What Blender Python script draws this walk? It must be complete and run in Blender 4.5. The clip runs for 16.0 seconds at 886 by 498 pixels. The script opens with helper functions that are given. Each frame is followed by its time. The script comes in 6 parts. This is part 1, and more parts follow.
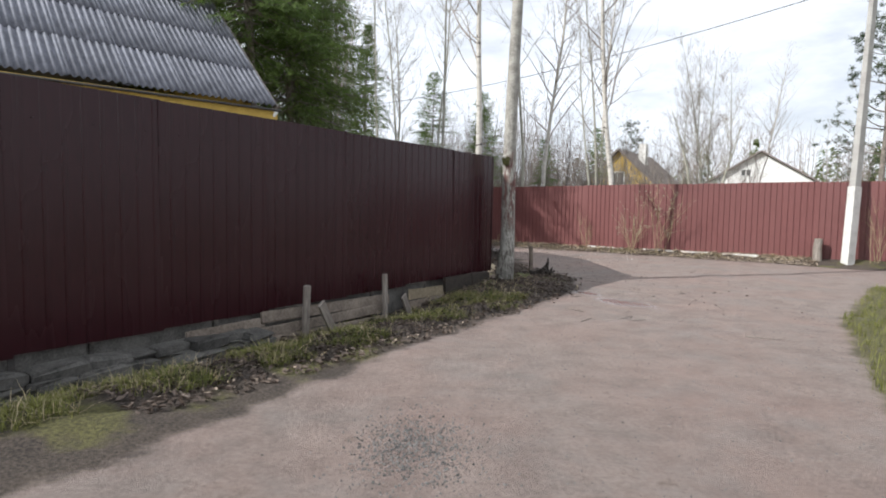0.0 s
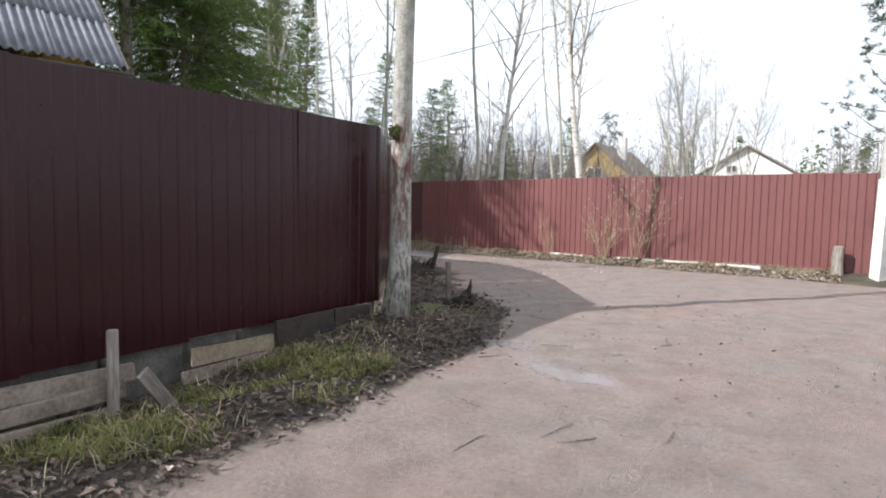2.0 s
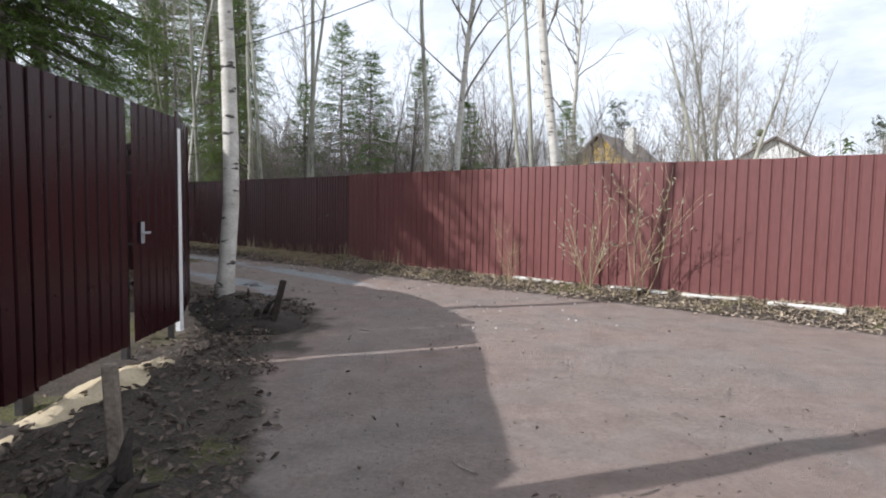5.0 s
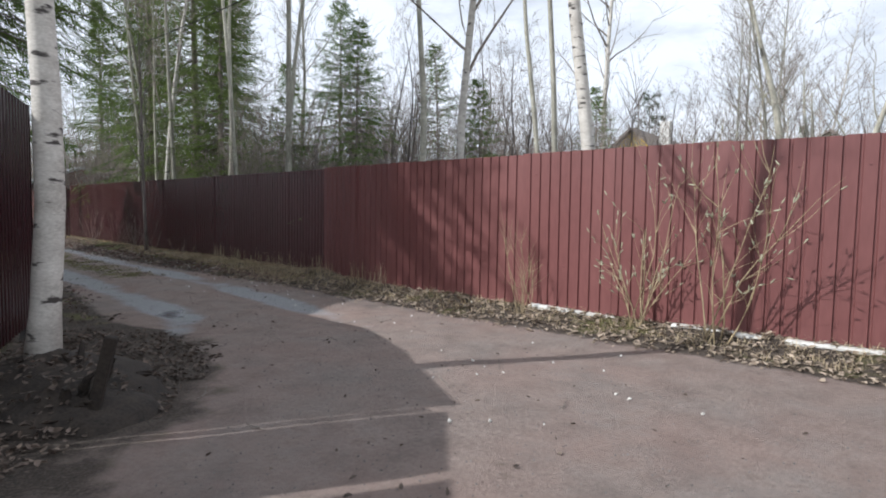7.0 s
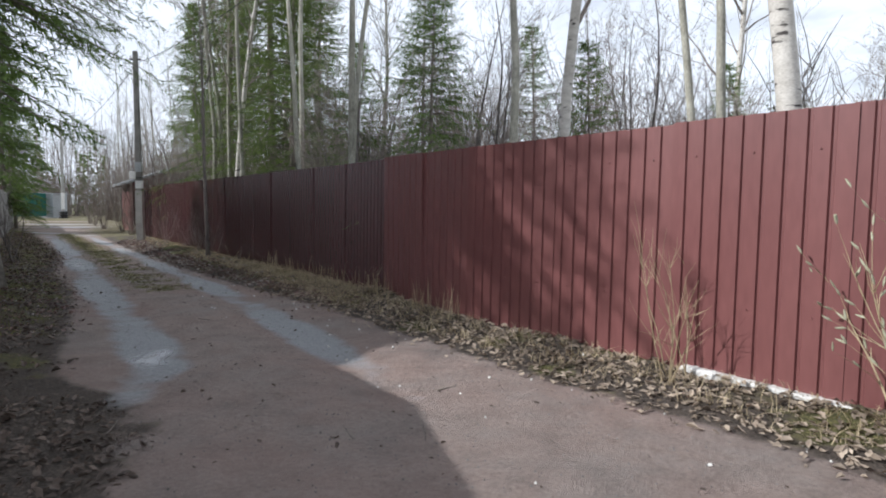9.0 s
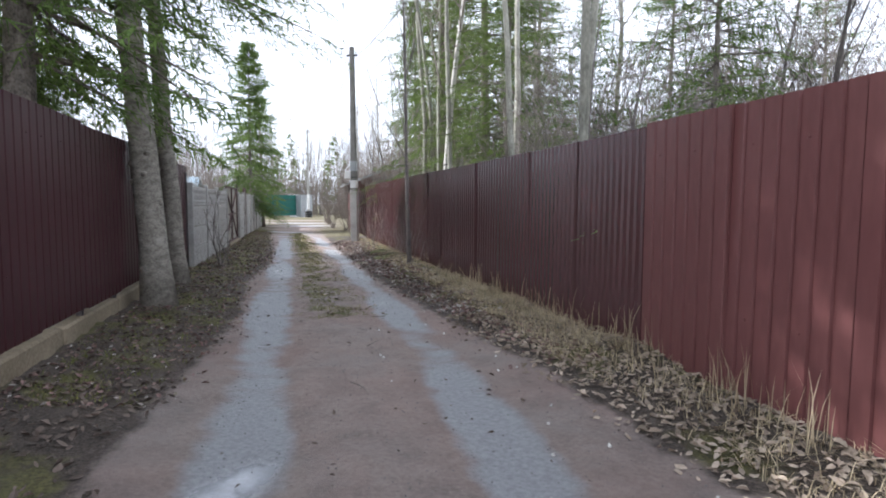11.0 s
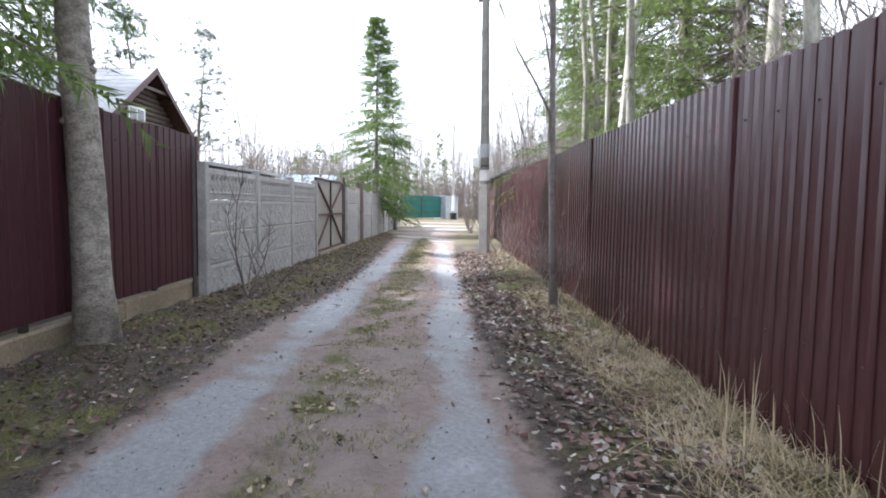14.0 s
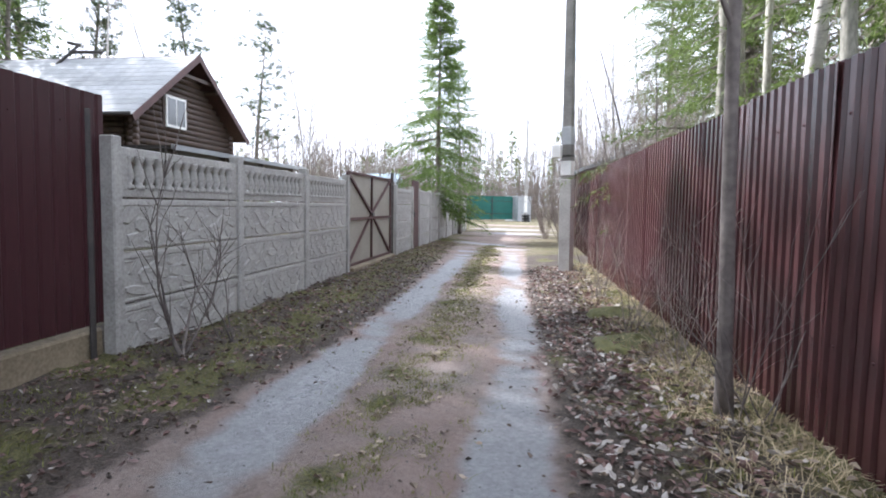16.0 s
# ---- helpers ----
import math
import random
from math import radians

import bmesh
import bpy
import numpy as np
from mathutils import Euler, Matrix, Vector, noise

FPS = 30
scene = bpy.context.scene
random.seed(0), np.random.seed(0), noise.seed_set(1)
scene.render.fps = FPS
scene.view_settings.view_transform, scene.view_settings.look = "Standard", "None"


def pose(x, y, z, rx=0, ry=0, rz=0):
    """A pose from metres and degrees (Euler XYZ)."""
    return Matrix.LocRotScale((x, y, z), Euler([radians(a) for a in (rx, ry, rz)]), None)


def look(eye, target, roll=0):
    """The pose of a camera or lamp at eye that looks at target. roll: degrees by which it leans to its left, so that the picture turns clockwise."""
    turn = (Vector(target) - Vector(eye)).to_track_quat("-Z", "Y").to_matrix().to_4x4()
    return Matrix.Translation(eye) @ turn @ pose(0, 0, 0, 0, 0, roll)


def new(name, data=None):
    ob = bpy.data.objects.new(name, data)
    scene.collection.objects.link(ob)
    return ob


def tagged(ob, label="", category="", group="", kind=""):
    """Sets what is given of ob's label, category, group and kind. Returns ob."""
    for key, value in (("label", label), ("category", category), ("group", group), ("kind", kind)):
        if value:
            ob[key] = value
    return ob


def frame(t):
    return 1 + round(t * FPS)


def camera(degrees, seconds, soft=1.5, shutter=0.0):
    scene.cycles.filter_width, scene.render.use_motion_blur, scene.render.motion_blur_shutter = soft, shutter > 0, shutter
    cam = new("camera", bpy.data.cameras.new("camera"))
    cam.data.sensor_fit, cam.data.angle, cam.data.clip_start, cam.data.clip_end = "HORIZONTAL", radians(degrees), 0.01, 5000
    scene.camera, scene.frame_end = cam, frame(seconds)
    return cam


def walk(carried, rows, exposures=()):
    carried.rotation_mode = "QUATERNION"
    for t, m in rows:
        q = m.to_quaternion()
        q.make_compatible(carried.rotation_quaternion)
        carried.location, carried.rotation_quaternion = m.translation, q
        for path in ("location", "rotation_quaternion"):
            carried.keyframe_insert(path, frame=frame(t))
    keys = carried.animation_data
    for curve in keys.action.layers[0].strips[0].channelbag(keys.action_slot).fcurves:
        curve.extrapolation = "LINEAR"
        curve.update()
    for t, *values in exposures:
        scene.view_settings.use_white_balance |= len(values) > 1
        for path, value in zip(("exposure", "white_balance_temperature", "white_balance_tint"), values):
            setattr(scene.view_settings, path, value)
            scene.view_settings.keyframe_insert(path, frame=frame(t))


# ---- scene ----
cam = camera(74.8, 16.0, 1.9)
PATH = [
    (0, (0.798, 1.792, 1.27), (0.691, 3.784, 1.134), 0.9),
    (0.5, (0.953, 2.766, 1.214), (0.777, 4.753, 1.082), 0.8),
    (1, (1.22, 3.694, 1.248), (1.054, 5.682, 1.11), 0.9),
    (1.5, (1.633, 4.611, 1.243), (1.488, 6.601, 1.105), 1.0),
    (2, (2.037, 5.458, 1.291), (1.986, 7.452, 1.151), 1.0),
    (2.5, (2.423, 6.379, 1.289), (2.409, 8.374, 1.153), 1.0),
    (3, (2.793, 7.175, 1.303), (2.797, 9.17, 1.168), 0.9),
    (3.5, (3.094, 8.085, 1.307), (3.09, 10.08, 1.168), 1.0),
    (4, (3.362, 8.886, 1.333), (3.344, 10.881, 1.196), 1.0),
    (6.5, (3.96, 12.673, 1.409), (3.779, 14.66, 1.262), 0.6),
    (7, (4.029, 13.345, 1.379), (3.856, 15.333, 1.245), 0.8),
    (7.5, (4.041, 14.019, 1.374), (3.879, 16.008, 1.243), 0.8),
    (8, (4.078, 14.683, 1.372), (3.947, 16.674, 1.244), 0.7),
    (8.5, (3.916, 15.296, 1.414), (3.644, 17.272, 1.279), 0.7),
    (9, (3.773, 16.011, 1.396), (3.281, 17.944, 1.261), 0.9),
    (9.5, (3.564, 16.639, 1.411), (2.798, 18.481, 1.269), 1.1),
    (10, (3.313, 17.273, 1.463), (2.423, 19.058, 1.314), 0.7),
    (12.5, (0.557, 21.35, 1.346), (-0.902, 22.709, 1.196), 0.6),
    (13, (0.043, 22.063, 1.318), (-1.432, 23.405, 1.17), 0.7),
    (13.5, (-0.541, 22.735, 1.305), (-2.061, 24.027, 1.157), 0.7),
    (14, (-1.117, 23.343, 1.322), (-2.659, 24.608, 1.175), 0.7),
    (14.5, (-1.761, 23.922, 1.321), (-3.361, 25.114, 1.175), 0.8),
    (15, (-2.374, 24.489, 1.329), (-3.995, 25.651, 1.182), 0.8),
    (15.5, (-3.067, 25.067, 1.325), (-4.735, 26.162, 1.179), 1.0),
    (16, (-3.728, 25.579, 1.353), (-5.415, 26.643, 1.205), 0.9),
]
walk(cam, [(t, look(eye, target, roll)) for t, eye, target, roll in PATH], ((0, 0.10, 6250, 10), (1.0, 0.38, 6250, 10), (2.0, 0.45, 6150, 10), (4.0, 0.22, 6050, 10), (8.0, 0.0, 6050, 10), (9.5, 0.15, 5950, 10), (12.5, 1.45, 5850, 14), (16.0, 1.36, 5850, 14)))

# ---- light ----
SUN_EL, SUN_AZ = 35.0, math.atan2(-0.92, -0.39)      # azimuth of the sun, clockwise from +y
world = bpy.data.worlds.new("sky")
scene.world = world
world.use_nodes = True
wn, wl = world.node_tree.nodes, world.node_tree.links
sky = wn.new("ShaderNodeTexSky")
sky.sky_type = "NISHITA"
sky.sun_disc = False
sky.sun_elevation, sky.sun_rotation = radians(SUN_EL), SUN_AZ
sky.air_density, sky.dust_density, sky.ozone_density = 1.0, 2.0, 1.0
wco = wn.new("ShaderNodeTexCoord")
wmap = wn.new("ShaderNodeMapping")
wmap.inputs["Scale"].default_value = (1.6, 1.6, 4.5)
wnoise = wn.new("ShaderNodeTexNoise")
wnoise.inputs["Scale"].default_value, wnoise.inputs["Detail"].default_value, wnoise.inputs["Roughness"].default_value = 1.7, 6, 0.6
wramp = wn.new("ShaderNodeValToRGB")
wramp.color_ramp.elements[0].color = (0.5, 0.5, 0.5, 1)
wramp.color_ramp.elements[0].position, wramp.color_ramp.elements[1].position = 0.28, 0.50
wmix = wn.new("ShaderNodeMix")
wmix.data_type = "RGBA"
wmix.inputs["B"].default_value = (14.6, 15.1, 15.9, 1)     # bright thin cloud
wl.new(wco.outputs["Generated"], wmap.inputs["Vector"])
wl.new(wmap.outputs["Vector"], wnoise.inputs["Vector"])
wl.new(wnoise.outputs["Fac"], wramp.inputs["Fac"])
wl.new(wramp.outputs["Color"], wmix.inputs["Factor"])
wl.new(sky.outputs["Color"], wmix.inputs["A"])
wl.new(wmix.outputs["Result"], wn["Background"].inputs["Color"])
wn["Background"].inputs["Strength"].default_value = 0.070
sun = new("sun", bpy.data.lights.new("sun", "SUN"))
sun.data.energy, sun.data.angle, sun.data.color = 5.0, radians(0.6), (1.0, 0.96, 0.90)
sun.matrix_world = look((-30, -13, 23), (0, 0, 0))


# ---- materials ----
def lin(c):
    return tuple(x / 12.92 if x <= 0.04045 else ((x + 0.055) / 1.055) ** 2.4 for x in c)


def mat(name, dark, light, rough=0.8, scale=6.0, detail=8, fine=60.0, bump=0.3, metal=0.0, stretch=(1, 1, 1), rand=0.0, spec=0.5, island=0.0):
    """Two-scale noise material between two base colours, in object metres."""
    m = bpy.data.materials.new(name)
    m.use_nodes = True
    n, l = m.node_tree.nodes, m.node_tree.links
    b = n["Principled BSDF"]
    co = n.new("ShaderNodeTexCoord")
    mp = n.new("ShaderNodeMapping")
    mp.inputs["Scale"].default_value = stretch
    l.new(co.outputs["Object"], mp.inputs["Vector"])
    big = n.new("ShaderNodeTexNoise")
    big.inputs["Scale"].default_value, big.inputs["Detail"].default_value = scale, detail
    small = n.new("ShaderNodeTexNoise")
    small.inputs["Scale"].default_value, small.inputs["Detail"].default_value = fine, 4
    l.new(mp.outputs["Vector"], big.inputs["Vector"])
    l.new(mp.outputs["Vector"], small.inputs["Vector"])
    add = n.new("ShaderNodeMath")
    add.operation = "MULTIPLY_ADD"
    add.inputs[1].default_value = 0.45
    l.new(small.outputs["Fac"], add.inputs[0])
    half = n.new("ShaderNodeMath")
    half.operation = "MULTIPLY"
    half.inputs[1].default_value = 0.55
    l.new(big.outputs["Fac"], half.inputs[0])
    l.new(half.outputs[0], add.inputs[2])
    ramp = n.new("ShaderNodeValToRGB")
    ramp.color_ramp.elements[0].position, ramp.color_ramp.elements[1].position = 0.36, 0.64
    ramp.color_ramp.elements[0].color, ramp.color_ramp.elements[1].color = (*dark, 1), (*light, 1)
    l.new(add.outputs[0], ramp.inputs["Fac"])
    colour = ramp.outputs["Color"]
    if rand or island:
        hsv = n.new("ShaderNodeHueSaturation")
        l.new(colour, hsv.inputs["Color"])
        mr = n.new("ShaderNodeMapRange")
        amount = rand or island
        mr.inputs["To Min"].default_value, mr.inputs["To Max"].default_value = 1 - amount, 1 + amount
        if rand:
            l.new(n.new("ShaderNodeObjectInfo").outputs["Random"], mr.inputs["Value"])
        else:
            l.new(n.new("ShaderNodeNewGeometry").outputs["Random Per Island"], mr.inputs["Value"])
        l.new(mr.outputs["Result"], hsv.inputs["Value"])
        colour = hsv.outputs["Color"]
    l.new(colour, b.inputs["Base Color"])
    rr = n.new("ShaderNodeMapRange")
    rr.inputs["To Min"].default_value, rr.inputs["To Max"].default_value = max(0.05, rough - 0.1), min(1, rough + 0.1)
    l.new(big.outputs["Fac"], rr.inputs["Value"])
    l.new(rr.outputs["Result"], b.inputs["Roughness"])
    b.inputs["Metallic"].default_value = metal
    b.inputs["Specular IOR Level"].default_value = spec
    if bump:
        bp = n.new("ShaderNodeBump")
        bp.inputs["Strength"].default_value, bp.inputs["Distance"].default_value = bump, 0.01
        l.new(add.outputs[0], bp.inputs["Height"])
        l.new(bp.outputs["Normal"], b.inputs["Normal"])
    return m


def leafy(name, dark, light, through_light=0.42, rough=0.6):
    """Foliage: colour by island, some light let through."""
    m = mat(name, dark, light, rough, 1.2, 3, 9.0, 0.0, island=0.35, spec=0.25)
    n, l = m.node_tree.nodes, m.node_tree.links
    b = n["Principled BSDF"]
    tr = n.new("ShaderNodeBsdfTranslucent")
    mx = n.new("ShaderNodeMixShader")
    mx.inputs["Fac"].default_value = through_light
    l.new(b.inputs["Base Color"].links[0].from_socket, tr.inputs["Color"])
    l.new(b.outputs["BSDF"], mx.inputs[1])
    l.new(tr.outputs["BSDF"], mx.inputs[2])
    l.new(mx.outputs["Shader"], n["Material Output"].inputs["Surface"])
    return m


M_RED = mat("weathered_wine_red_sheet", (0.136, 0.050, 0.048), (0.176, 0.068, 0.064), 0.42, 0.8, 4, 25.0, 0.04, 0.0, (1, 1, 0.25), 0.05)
# Cherry-brown lowered to near black, so the base colour carries the fence's shade.
M_BROWN = mat("shade_darkened_brown_sheet", (0.021, 0.0041, 0.0064), (0.029, 0.0064, 0.0088), 0.28, 0.7, 4, 25.0, 0.03, 0.0, (1, 1, 0.25), 0.02, 0.30)
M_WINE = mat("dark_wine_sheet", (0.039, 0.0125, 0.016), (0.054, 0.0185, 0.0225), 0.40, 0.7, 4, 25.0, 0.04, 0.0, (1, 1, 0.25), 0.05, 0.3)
# Darker copy of M_RED; the lane's shade is put into the colour.
M_RED_SHADED = mat("shaded_red_sheet", (0.063, 0.0233, 0.0255), (0.083, 0.033, 0.0345), 0.25, 0.9, 4, 30.0, 0.04, 0.0, (1, 1, 0.2), 0.06)
M_STEEL = mat("dark_painted_steel", (0.03, 0.028, 0.028), (0.07, 0.06, 0.055), 0.55, 8, 5, 70, 0.1)
M_GREYWOOD = mat("weathered_grey_wood", (0.12, 0.10, 0.085), (0.34, 0.30, 0.26), 0.85, 5, 6, 45, 0.5, stretch=(1, 1, 0.15), rand=0.15)
M_OLDWOOD = mat("old_brown_board", (0.085, 0.065, 0.05), (0.23, 0.19, 0.155), 0.88, 4, 6, 40, 0.5, rand=0.2)
M_STONE = mat("rough_grey_stone", (0.035, 0.033, 0.030), (0.125, 0.118, 0.108), 0.9, 7, 8, 50, 0.8, rand=0.3)
M_CONC = mat("pale_cast_concrete", (0.255, 0.248, 0.232), (0.47, 0.46, 0.435), 0.88, 2.2, 8, 40, 0.35, rand=0.06)
M_PLINTH = mat("yellowish_concrete_plinth", (0.14, 0.11, 0.07), (0.28, 0.23, 0.16), 0.9, 3, 8, 35, 0.5)
M_POLE = mat("weathered_dark_concrete", (0.15, 0.145, 0.135), (0.30, 0.29, 0.27), 0.9, 3, 8, 45, 0.4)
M_WHITE = mat("whitewashed_concrete", (0.45, 0.44, 0.41), (0.72, 0.71, 0.68), 0.8, 5, 8, 50, 0.3)
M_SPRUCE = leafy("spruce_needles", (0.072, 0.112, 0.031), (0.172, 0.228, 0.062))
M_SPRUCE_Y = leafy("young_spruce_needles", (0.075, 0.125, 0.034), (0.175, 0.245, 0.066))
M_PINE = leafy("pine_needles", (0.035, 0.055, 0.03), (0.09, 0.115, 0.05))
M_SBARK = mat("spruce_bark", (0.062, 0.050, 0.040), (0.285, 0.250, 0.215), 0.92, 11, 9, 45, 1.0, stretch=(1, 1, 0.8))
M_GBARK = mat("grey_alder_bark", (0.19, 0.185, 0.15), (0.46, 0.44, 0.37), 0.9, 6, 6, 40, 0.5, stretch=(1, 1, 0.4), rand=0.2)
M_TWIG = mat("grey_brown_twigs", (0.15, 0.125, 0.11), (0.33, 0.285, 0.245), 0.85, 3, 3, 20, 0.0, rand=0.25)
M_STEM = mat("purple_grey_stems", (0.085, 0.072, 0.068), (0.20, 0.175, 0.16), 0.85, 3, 3, 20, 0.0, rand=0.2)
M_LANEBARK = mat("pale_scaly_spruce_bark", (0.115, 0.102, 0.085), (0.36, 0.335, 0.285), 0.92, 9, 9, 40, 1.0, stretch=(1, 1, 1.6))
M_SHRUB = mat("tan_willow_stems", (0.22, 0.17, 0.10), (0.42, 0.34, 0.21), 0.7, 4, 3, 30, 0.1)
M_CATKIN = mat("silver_green_catkins", (0.26, 0.26, 0.17), (0.42, 0.42, 0.31), 0.9, 30, 3, 90, 0.3)
M_DRY = leafy("dry_straw_grass", (0.33, 0.265, 0.16), (0.56, 0.47, 0.32), 0.25, 0.8)
M_GRASS = leafy("spring_grass_blades", (0.105, 0.120, 0.030), (0.235, 0.235, 0.070), 0.3)
M_LITTER = leafy("fallen_brown_leaves", (0.15, 0.115, 0.085), (0.46, 0.38, 0.30), 0.1, 0.8)
M_LITTER_PURPLE = leafy("purple_brown_leaves", (0.095, 0.058, 0.052), (0.27, 0.175, 0.155), 0.08, 0.5)
M_LITTER_PALE = leafy("bleached_silver_leaves", (0.26, 0.235, 0.215), (0.50, 0.46, 0.425), 0.1, 0.6)
M_LITTER_DARK = leafy("wet_fallen_leaves", (0.040, 0.029, 0.023), (0.175, 0.135, 0.110), 0.08, 0.6)
M_SLATE = mat("grey_asbestos_sheet", (0.085, 0.09, 0.11), (0.22, 0.225, 0.26), 0.8, 3, 8, 45, 0.4, stretch=(1, 1, 1), rand=0.12)
M_YELLOW = mat("yellow_painted_boards", (0.42, 0.27, 0.05), (0.60, 0.41, 0.09), 0.75, 3, 6, 40, 0.15)
M_WHITEPAINT = mat("white_paint", (0.68, 0.68, 0.67), (0.82, 0.82, 0.80), 0.6, 4, 4, 40, 0.05)
M_LOG = mat("dark_stained_logs", (0.030, 0.018, 0.013), (0.085, 0.052, 0.036), 0.6, 6, 6, 40, 0.3, rand=0.25)
M_ROOF = mat("pale_bitumen_shingles", (0.33, 0.335, 0.34), (0.50, 0.51, 0.52), 0.85, 2.5, 8, 30, 0.4, rand=0.15)
M_FASCIA = mat("dark_red_brown_fascia", (0.055, 0.026, 0.026), (0.10, 0.048, 0.045), 0.6, 5, 5, 40, 0.1)
M_GATE = mat("beige_grey_gate_sheet", (0.24, 0.225, 0.185), (0.34, 0.32, 0.27), 0.6, 1.5, 6, 30, 0.08)
M_GREEN = mat("dark_green_sheet", (0.012, 0.115, 0.095), (0.02, 0.155, 0.125), 0.5, 1.5, 4, 30, 0.05)
M_BROWNROOF = mat("brown_grey_roof", (0.12, 0.095, 0.085), (0.25, 0.21, 0.19), 0.85, 2, 6, 30, 0.3)
M_GREYMETAL = mat("galvanised_grey_metal", (0.33, 0.35, 0.37), (0.47, 0.49, 0.51), 0.5, 3, 5, 40, 0.05, 0.4)
M_BLACK = mat("black_rubber", (0.015, 0.015, 0.015), (0.04, 0.04, 0.04), 0.7, 6, 4, 40, 0.2)
M_SAND = mat("dumped_sand", (0.34, 0.27, 0.17), (0.52, 0.43, 0.30), 0.95, 5, 8, 70, 0.8)
M_EARTH = mat("dark_root_earth", (0.013, 0.010, 0.008), (0.045, 0.034, 0.026), 0.95, 9, 8, 50, 1.0)
M_PEBBLE = mat("pale_pebbles", (0.40, 0.38, 0.35), (0.75, 0.73, 0.69), 0.85, 5, 3, 40, 0.2, island=0.2)
M_GRAVEL = mat("grey_gravel", (0.06, 0.058, 0.056), (0.20, 0.194, 0.185), 0.9, 9, 3, 60, 0.3, island=0.35)
M_MOSS = mat("green_brown_moss", (0.045, 0.046, 0.015), (0.115, 0.112, 0.036), 0.95, 20, 6, 80, 1.0)
M_BLUEROOF = mat("pale_blue_roof_sheet", (0.28, 0.38, 0.45), (0.40, 0.50, 0.57), 0.5, 2, 4, 30, 0.05)
M_GLASS = bpy.data.materials.new("window_glass")
M_GLASS.use_nodes = True
gb = M_GLASS.node_tree.nodes["Principled BSDF"]
gb.inputs["Base Color"].default_value = (0.05, 0.06, 0.06, 1)
gb.inputs["Roughness"].default_value = 0.04
gb.inputs["Specular IOR Level"].default_value = 0.9


def birch_bark():
    """White bark with dark lens-shaped marks and a dark rough foot."""
    m = mat("white_birch_bark", (0.40, 0.37, 0.33), (0.66, 0.63, 0.58), 0.7, 5, 6, 35, 0.3, stretch=(1, 1, 2.0))
    n, l = m.node_tree.nodes, m.node_tree.links
    b = n["Principled BSDF"]
    co = n.new("ShaderNodeTexCoord")
    mp = n.new("ShaderNodeMapping")
    mp.inputs["Scale"].default_value = (3.0, 3.0, 9.0)
    l.new(co.outputs["Object"], mp.inputs["Vector"])
    t = n.new("ShaderNodeTexNoise")
    t.inputs["Scale"].default_value, t.inputs["Detail"].default_value = 1.5, 5
    l.new(mp.outputs["Vector"], t.inputs["Vector"])
    r = n.new("ShaderNodeValToRGB")
    r.color_ramp.elements[0].position, r.color_ramp.elements[1].position = 0.60, 0.66
    l.new(t.outputs["Fac"], r.inputs["Fac"])
    mx = n.new("ShaderNodeMix")
    mx.data_type = "RGBA"
    l.new(r.outputs["Color"], mx.inputs["Factor"])
    l.new(b.inputs["Base Color"].links[0].from_socket, mx.inputs["A"])
    mx.inputs["B"].default_value = (0.05, 0.042, 0.038, 1)
    l.new(mx.outputs["Result"], b.inputs["Base Color"])
    return m


M_BIRCH = birch_bark()


